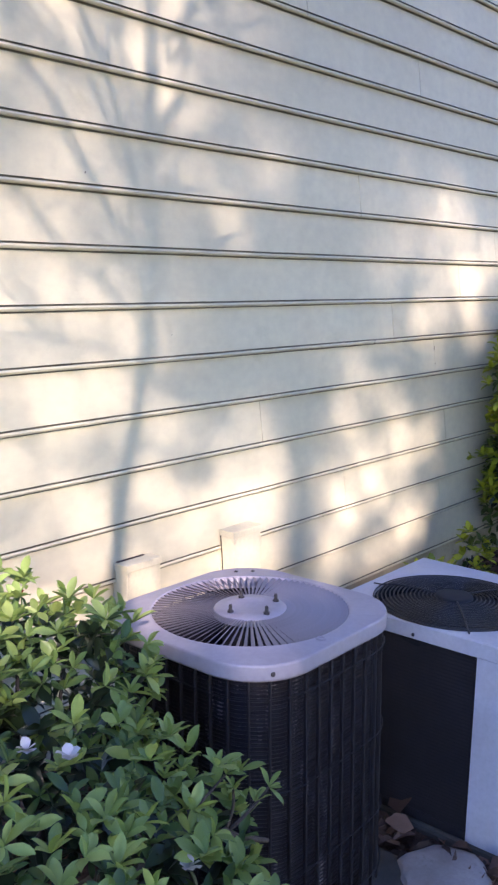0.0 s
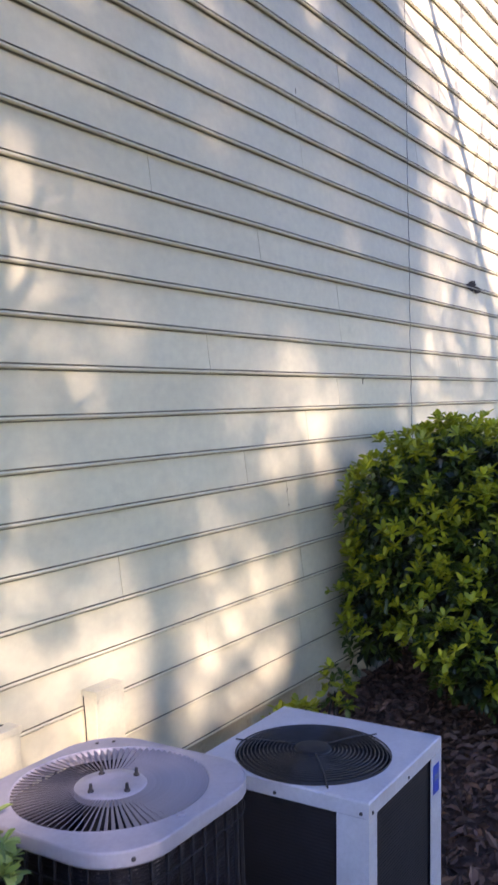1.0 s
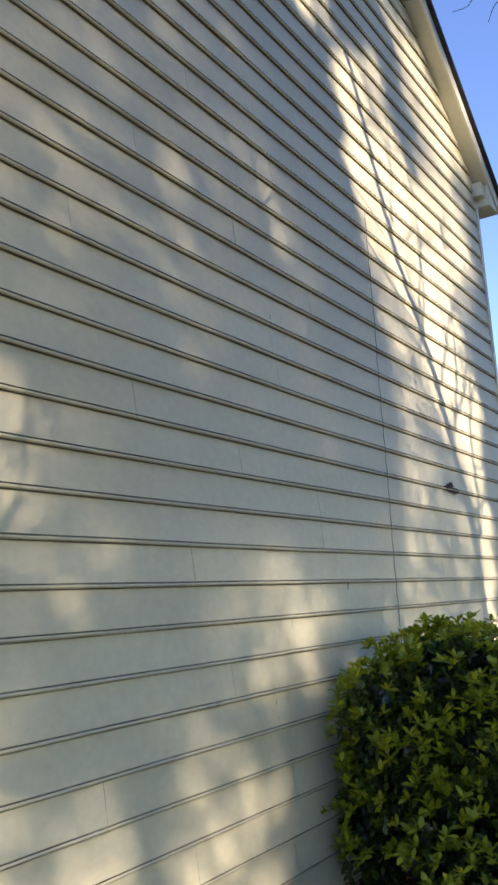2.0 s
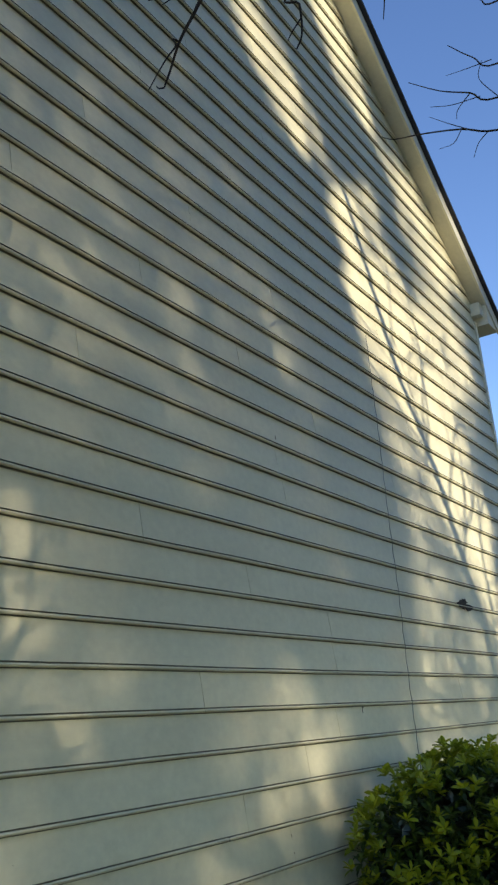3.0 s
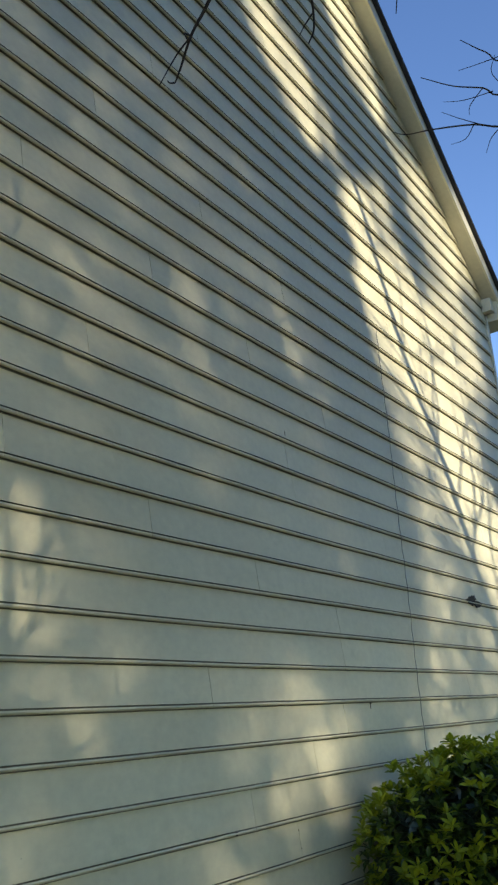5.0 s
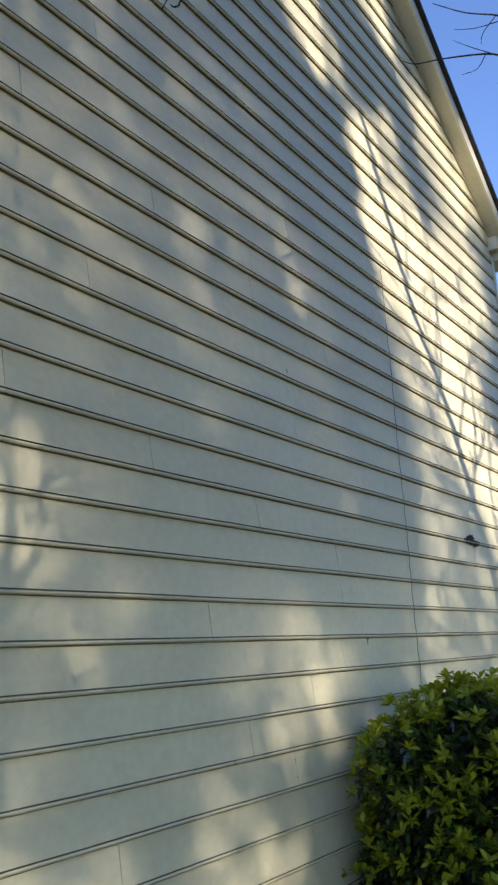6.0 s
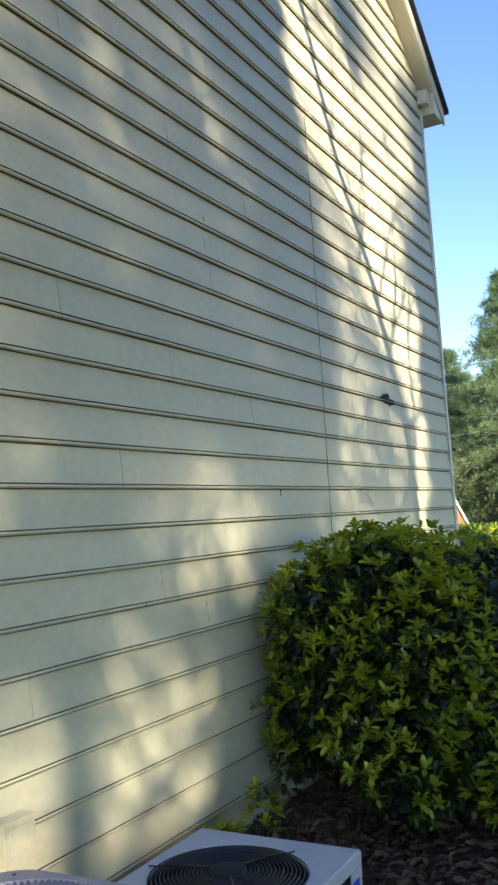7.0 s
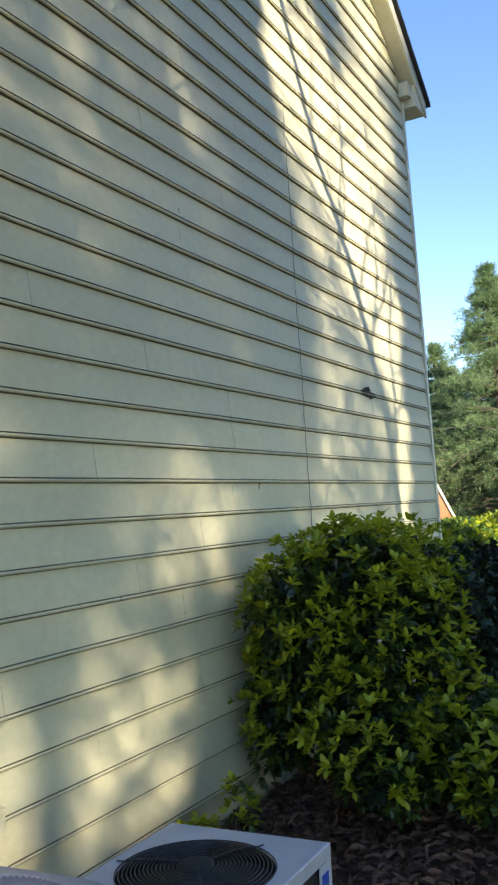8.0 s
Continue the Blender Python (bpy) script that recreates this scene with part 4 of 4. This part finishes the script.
# slanting openings between boughs: x, z at both ends, half width, openness
LANES = [(4.45, 7.55, 5.62, 6.60, 0.38, 0.85), (6.22, 8.6, 6.95, 7.75, 0.36, 0.97), (6.95, 7.75, 7.8, 7.2, 0.24, 0.55),
         (6.32, 6.20, 6.34, 5.35, 0.36, 1.0), (6.52, 5.45, 7.10, 4.75, 0.46, 1.0), (7.0, 5.4, 7.9, 4.0, 0.56, 0.98), (7.75, 5.3, 8.45, 3.5, 0.54, 0.98), (6.85, 6.45, 7.35, 5.6, 0.30, 0.70),
         (8.60, 3.9, 8.64, 0.8, 0.27, 0.92), (7.2, 3.7, 8.0, 2.9, 0.55, 0.38), (6.75, 4.05, 7.1, 3.0, 0.36, 0.36), (7.0, 2.9, 7.4, 1.3, 0.48, 0.36), (6.45, 4.75, 6.75, 4.0, 0.28, 0.52), (7.95, 2.5, 8.05, 1.4, 0.26, 0.38), (6.6, 2.6, 6.7, 1.5, 0.25, 0.34)]
# thick tufts inside the openings
TUFTS = [(2.98, 1.36, 0.45, 0.20), (3.49, 0.87, 0.17, 0.10), (3.80, 0.45, 0.12, 0.12), (4.13, 1.63, 0.09, 0.14), (3.17, 0.85, 0.07, 0.40), (4.36, 0.66, 0.08, 0.14), (4.45, 1.30, 0.35, 0.07), (2.92, 2.32, 0.16, 0.05), (3.85, 1.02, 0.16, 0.06),
         (7.9, 2.75, 0.30, 0.14), (6.62, 6.9, 0.5, 0.16), (2.62, 1.0, 0.08, 0.10), (9.3, 2.4, 0.28, 1.8)]
DEEP = 14.0


def openness(a, b):
    """How much sun comes through to the wall at x = a, z = b."""
    shut = np.ones(len(a))
    wx, wz = a + 0.07 * np.sin(b * 4.1 + 1) + 0.04 * np.sin(b * 11 + a * 3), b + 0.06 * np.sin(a * 5.3) + 0.04 * np.sin(a * 13 + b * 4)
    for gx, gz, rx, rz, op in GAPS:
        q2 = ((wx - gx) / rx) ** 2 + ((wz - gz) / rz) ** 2
        shut *= 1 - op * np.exp(-q2 ** 1.5)
    for x0, z0, x1, z1, r, op in LANES:
        q = np.clip(((wx - x0) * (x1 - x0) + (wz - z0) * (z1 - z0)) / ((x1 - x0) ** 2 + (z1 - z0) ** 2), 0, 1)
        q2 = ((wx - x0 - q * (x1 - x0)) ** 2 + (wz - z0 - q * (z1 - z0)) ** 2) / r ** 2
        shut *= 1 - op * np.exp(-q2 ** 2.5)
    o = 1 - shut
    for gx, gz, rx, rz in TUFTS:
        o *= 1 - 0.8 * np.exp(-(((a - gx) / rx) ** 2 + ((b - gz) / rz) ** 2) ** 1.5)
    # loose sprays and slanting boughs thin the half-open parts
    mottle = 0.5 + 0.5 * np.sin(5.1 * a + 2.2 * np.sin(3.3 * b + 0.7)) * np.sin(6.3 * b + 1.9 * np.sin(4.2 * a))
    o = o * (1 - 0.18 * mottle * np.clip(1.25 - o, 0, 1))
    for k, (p, q) in enumerate(((7.0, 4.5), (-6.0, 6.5), (10.5, 3.0))):
        o *= 1 - 0.15 * np.clip(1.3 - o, 0, 1) * np.maximum(0, np.sin(p * a + q * b + 1.7 * np.sin(2.3 * a - 1.9 * b + k) + 2 * k)) ** 6
    return o


def unseen_woodland_tree(u, left, right, trunk_r, low, high):
    """A tall tree of the wood; u: where its trunk's shade meets the wall, left and right: how far its crown's shade reaches."""
    bx = u - SX * DEEP
    tree = empty("unseen_woodland_tree", bx, -DEEP, 0, label="tall leafy woodland tree with gaps in its crown", category="tree", group="woodland trees")
    top = high + SZ * DEEP
    tl = smooth_line([(-0.15, 0, -0.2), (-0.05, 0, 5), (-0.10, 0, 9.3), (0.0, 0.05, 10.0), (0.07, 0, 11.0), (0.10, 0, 13.0), (0.0, 0, top - 0.5)], 5)
    v, f = tube(tl, np.linspace(trunk_r, trunk_r * 0.4, len(tl)), 10)
    put("trunk", mesh_of("trunk", v, f, M_bark, True), tree)
    got = []
    for k in range(16 if trunk_r > 0.1 else 34):
        i = rng.integers(len(tl) // 4, len(tl) - 2)
        w = rng.uniform(0, 6.28)
        branch(tl[i], (math.cos(w), 0.4 * math.sin(w), 0.7), rng.uniform(1.2, 2.4), 0.035, got, 1, 0.02, 5)
    put("limb", limbs_mesh("limb", got, M_bark), tree)

    def spray(count, size, clear):
        s = DEEP + rng.uniform(-1.3, 1.3, count)
        a, b = rng.uniform(left, right, count), rng.uniform(low, high, count)
        keep = clear(openness(a, b))
        a, b, s = a[keep], b[keep], s[keep]
        p = np.stack([a - SX * s - bx, -s + DEEP, b + SZ * s], 1)
        return leaves(p, rng.normal(size=p.shape), size * rng.uniform(0.7, 1.35, len(p)), rng.uniform(0, 6.28, len(p)), 1.0, CLUMP_V, CLUMP_F)

    area = (right - left) * (high - low)
    dense = spray(int(area * 130), 0.34, lambda o: o < 0.03)
    thin = 2600.0
    fine = spray(int(area * thin), 0.055, lambda o: (o > 0.02) & (rng.uniform(0, 1, len(o)) < np.minimum(1, -np.log(np.clip(o, 0.03, 0.999)) / (thin * 0.00088))))
    v, f = joined([dense, fine])
    tagged(put("crown", mesh_of("crown", v, f, M_shade, True), tree), kind="stuff")


rng = np.random.default_rng(23)
for u, left, right, r in ((-1.6, -3.6, 0.4, 0.16), (3.32, 0.4, 4.32, 0.07), (5.68, 4.32, 7.19, 0.13), (9.7, 7.19, 12.2, 0.18)):
    unseen_woodland_tree(u, left, right, r, -2.8, 9.6)

# three more out-of-view trees, added to block low sky light on the wall
for x, y, h in ((3.6, -12.5, 15.0), (6.3, -12.0, 14.0), (13.6, -13.5, 12.5)):
    tree = empty("unseen_woodland_tree", x, y, 0, label="tall leafy tree with a dense crown, added unseen to block sky light", category="tree", group="woodland trees")
    tl = smooth_line([(0, 0, -0.2), (0.1, 0, h * 0.3), (0, 0.1, h * 0.6), (0.1, 0, h * 0.95)], 5)
    put("trunk", mesh_of("trunk", *tube(tl, np.linspace(0.2, 0.05, len(tl)), 10), M_bark, True), tree)
    p, w = lobes_points([(0, 0, h * 0.62, 2.4, 2.2, h * 0.36), (0.8, 0.4, h * 0.4, 1.8, 1.8, h * 0.22), (-0.9, 0.2, h * 0.45, 1.7, 1.7, h * 0.22)], 4200, 0.6, -1.0)
    v, f = leaves(p, w + rng.normal(0, 0.8, w.shape), rng.uniform(0.3, 0.55, len(p)), rng.uniform(0, 6.28, len(p)), 1.0, CLUMP_V, CLUMP_F)
    tagged(put("crown", mesh_of("crown", v, f, M_shade, True), tree), kind="stuff")

# a bare sapling behind the camera: its stem and boughs shade the wall
sap = empty("bare_sapling", -1.15, -4.0, 0, label="slender bare sapling with upswept boughs", category="tree")
sl = smooth_line([(0.0, 0, -0.1), (0.02, 0, 1.6), (0.104, 0, 3.27), (0.15, 0, 3.45), (0.25, 0, 3.86), (0.287, 0, 4.17), (0.317, 0, 4.67), (0.32, 0, 5.3), (0.36, 0, 6.3), (0.34, 0, 7.4)], 5)
put("trunk", mesh_of("trunk", *tube(sl, np.linspace(0.040, 0.010, len(sl)), 8), M_bark, True), sap)
for i, way, ln, r in ((27, (-0.7, 0, 0.8), 1.6, 0.013), (29, (0.5, 0.1, 0.9), 1.4, 0.012), (31, (-0.6, 0.1, 0.6), 1.5, 0.012), (33, (0.7, 0, 0.7), 1.3, 0.011), (25, (0.6, -0.1, 0.8), 1.2, 0.010), (35, (-0.5, 0, 0.9), 1.6, 0.012),
                      (37, (0.4, 0, 1.0), 1.5, 0.010), (39, (-0.8, 0, 0.7), 1.4, 0.010), (23, (-0.8, 0, 0.6), 1.0, 0.009)):
    got = []
    branch(sl[i], way, ln, r, got, 1, 0.03, 6)
    put("limb", limbs_mesh("limb", got, M_bark), sap)


# long upswept boughs: local x, z along the sapling's plane
for k, (line2, r) in enumerate((([(0.29, 4.45), (0.15, 4.78), (0.0, 5.08), (-0.15, 5.33)], 0.017), ([(0.29, 4.55), (0.37, 4.83), (0.50, 5.08), (0.57, 5.48)], 0.016), ([(0.26, 4.66), (0.55, 4.90), (0.90, 4.98), (1.15, 4.96)], 0.013),
                                ([(0.30, 4.22), (0.10, 4.43), (-0.10, 4.73), (-0.30, 4.98)], 0.015), ([(0.29, 3.95), (0.05, 4.18), (-0.15, 4.33), (-0.35, 4.58)], 0.013), ([(0.33, 4.50), (0.68, 4.52), (0.95, 4.40), (1.15, 4.32)], 0.010),
                                ([(0.31, 4.40), (0.60, 4.68), (0.80, 4.72), (1.05, 4.60)], 0.011), ([(0.28, 3.80), (0.02, 3.95), (-0.2, 4.0), (-0.4, 4.2)], 0.010))):
    got = []
    bl = smooth_line([(p, 0.04 * math.sin(3 * p + k), q) for p, q in line2], 5)
    got.append((bl, np.linspace(r, r * 0.4, len(bl))))
    for i in (5, 7, 9, 11, 13):
        d = bl[min(i + 1, len(bl) - 1)] - bl[i - 1]
        branch(bl[i], d / np.linalg.norm(d) + rng.normal(0, 0.45, 3) + (0, 0, 0.3), rng.uniform(0.35, 0.7), r * 0.5, got, 1, 0.03, 3)
    put("limb", limbs_mesh("limb", got, M_bark), sap)


# ---- the distance ----
def pine(x, y, h, each):
    t = empty("pine_tree", x, y, ground_z(x, y), label="tall green pine tree with drooping needled branches", category="tree", group="far pines")
    v, f = tube(smooth_line([(0, 0, -0.3), (0.1, 0, h * 0.4), (0, 0.1, h * 0.75), (0.05, 0, h)], 5), np.linspace(0.24, 0.03, 16), 8)
    put("trunk", mesh_of("trunk", v, f, M_bark, True), t)
    at, to, arms = [], [], []
    for k in range(int(h * 34)):
        z = h * (0.06 + 0.93 * rng.uniform() ** 0.75)
        w = rng.uniform(0, 6.28)
        ln = (0.15 + 0.54 * (h - z)) * rng.uniform(0.5, 1.15)
        ln = min(ln, 3.6 * rng.uniform(0.8, 1.2))
        d = np.array((math.cos(w), math.sin(w), rng.uniform(-0.15, 0.35)))
        pts = [np.array((0, 0, z)) + d * ln * q + (0, 0, -0.25 * ln * q * q) for q in np.linspace(0, 1, 5)]
        arms.append((pts, np.linspace(0.035, 0.008, 5)))
        # tufts of needles, thicker to the arm's end
        m = int(5 + ln * 9)
        q = rng.uniform(0.15, 1.0, m)[:, None] ** 0.7
        c = np.array((0, 0, z)) + d * ln * q + np.concatenate([np.zeros((m, 2)), -0.25 * ln * q * q], 1)
        c = c + rng.normal(0, 0.05 + 0.07 * ln, (m, 3)) * (1, 1, 0.45)
        c = np.repeat(c, each, axis=0)
        at.append(c + rng.normal(0, 0.03, c.shape))
        to.append(0.5 * d + rng.normal(0, 0.75, c.shape) + (0, 0, 0.45))
    put("limb", limbs_mesh("limb", arms, M_bark, 4), t)
    at, to = np.concatenate(at), np.concatenate(to)
    v, f = leaves(at, to, rng.uniform(0.12, 0.22, len(at)), rng.uniform(0, 6.28, len(at)), 0.42, NEEDLE_V, NEEDLE_F)
    tagged(put("crown", mesh_of("crown", v, f, M_pine, True), t), kind="stuff")
    return t


rng = np.random.default_rng(11)
for x, y, h, each in ((29.5, 3.3, 9.0, 20), (31.0, 0.6, 10.4, 18), (33.0, 6.2, 7.3, 16), (36.0, 4.4, 9.6, 12), (34.0, -3.0, 10.5, 10), (41.0, 8.0, 8.0, 8)):
    pine(x, y, h, each)
shrub("far_shrub", 21.5, 3.2, [(21.5, 3.0, 0.65, 1.6, 1.2, 0.70), (23.0, 2.0, 0.70, 1.5, 1.2, 0.72), (21.2, 4.3, 0.55, 1.0, 0.8, 0.55)], 1800, 0.13, M_sunny, "sunlit green shrubs at the lawn's edge", 5, 1.1, 0.35, -0.4, 500, 1.2, 6, tv=LEAF_V, tf=LEAF_F)
shrub("far_shrub", 27.0, 3.0, [(27.0, 3.5, 0.6, 2.0, 1.6, 0.65), (26.0, 1.0, 0.65, 2.0, 1.5, 0.65)], 1200, 0.16, M_sunny, "sunlit green shrubs under the pines", 5, 1.1, 0.35, -0.4, 300, 1.2, 6, tv=LEAF_V, tf=LEAF_F)
# a neighbour's low brown gable with a white rake board
shed = empty("shed", 25.6, 4.10, 0.1, label="orange-brown boarded shed with a white sloping rake board", category="shed")
bm = bmesh.new()
prof = [(2.2, 0), (0.0, 0), (0.0, 1.2), (1.1, 3.7), (2.2, 1.2)]
vs = [[bm.verts.new((xx, yy, zz)) for yy, zz in prof] for xx in (0.0, 3.0)]
bm.faces.new(vs[0]), bm.faces.new(list(reversed(vs[1])))
for i in range(5):
    bm.faces.new((vs[0][i], vs[0][(i + 1) % 5], vs[1][(i + 1) % 5], vs[1][i]))
part("wall", bm, M_brown, shed)
shed.rotation_euler = (0, 0, radians(24))
for y0, y1 in ((1.1, -0.06), (1.1, 2.26)):
    z0, z1 = 3.72, 3.72 - 2.273 * abs(y1 - y0)
    for nm, xa, xb, th, mat, lab in (("roof_panel", 0.02, 3.1, 0.10, M_brown, "brown roof panel"), ("rake_board", -0.06, 0.018, 0.15, M_trim, "white rake board")):
        v = [(xa, y0, z0), (xa, y1, z1), (xb, y1, z1), (xb, y0, z0), (xa, y0, z0 + th), (xa, y1, z1 + th), (xb, y1, z1 + th), (xb, y0, z0 + th)]
        put(nm, mesh_of(nm, v, [(0, 1, 2, 3), (7, 6, 5, 4), (0, 4, 5, 1), (1, 5, 6, 2), (2, 6, 7, 3), (3, 7, 4, 0)], mat), shed, None, lab)

# ---- siding planks ----
# lapped hardboard: leaning face, a groove, and a rounded bead on the lower edge; (out, up)
PROFILE = [(0.026, 0.0), (0.006, 0.0), (-0.001, 0.003), (-0.004, 0.009), (-0.001, 0.0155), (0.009, 0.0165), (0.009, 0.0215), (-0.0015, 0.0225), (0.0168, 0.1945), (0.0175, 0.2005), (0.0175, 0.206), (0.026, 0.206)]
# darker faces: underside, groove, and the strip where the next bead's shadow is painted
DIRT_SHADE = (0, 4, 5, 6, 8, 9)


def plank(xa, xb, ca, cb, z, sag):
    """A board from xa to xb; ca, cb: how far its ends draw in for each metre up."""
    n = max(2, int((xb - xa) / 0.25) + 1)
    v, f, k = [], [], len(PROFILE)
    for i in range(n):
        q = i / (n - 1)
        for o, h in PROFILE:
            x = (xa + ca * h) * (1 - q) + (xb - cb * h) * q
            wob = 0.0032 * noise.noise((x * 1.1, z * 9.0, 2.0)) + 0.0012 * noise.noise((x * 6, z * 5.0, 7.0))
            v.append((x, o - (0.0 if o > 0.02 else sag + abs(wob)), z + h + (wob if h < 0.03 else 0)))
    for i in range(n - 1):
        for j in range(k):
            l = (j + 1) % k
            f.append((i * k + j, i * k + l, (i + 1) * k + l, (i + 1) * k + j))
    f.append(tuple(range(k)))
    f.append(tuple(reversed(range((n - 1) * k, n * k))))
    me = mesh_of("plank", v, f, M_siding)
    me.materials.append(M_groove_shade)
    me.polygons.foreach_set("material_index", [1 if i < (n - 1) * k and i % k in DIRT_SHADE else 0 for i in range(len(f))])
    return me


JOINTS = {4: (2.97,), 3: (4.57,), 7: (4.68, 1.02), 8: (5.10, 1.45), 5: (4.43,), 10: (5.15,), 16: (4.65,), 6: (4.0, 0.35)}
z, course = 0.193, 0
while z < rake_z(XP) - 0.3:
    lo, hi, ca, cb = X0, X1 - 0.052, 0.0, 0.0
    if z > EAVE - 0.05:
        d = (z - EAVE) / SLOPE
        lo, hi, ca, cb = max(X0, X0 + d), min(hi, X1 - d - 0.012), 1 / SLOPE, 1 / SLOPE
    cuts = sorted(JOINTS.get(course, ()) or (lo + 1.2 + (course * 2.37) % 3.3,))
    c = cuts[-1] + 3.66
    while c < hi - 0.6:
        cuts.append(c)
        c += 3.66
    ends = [lo] + [c for c in cuts if lo + 0.4 < c < hi - 0.4] + [hi]
    for i, (a, b) in enumerate(zip(ends[:-1], ends[1:])):
        put("plank", plank(a + (0.0015 if i else 0), b - (0.0015 if i < len(ends) - 2 else 0), ca if i == 0 else 0, cb if i == len(ends) - 2 else 0, z, 0.0012 * rng.uniform()), wall_core)
    z, course = z + 0.2, course + 1
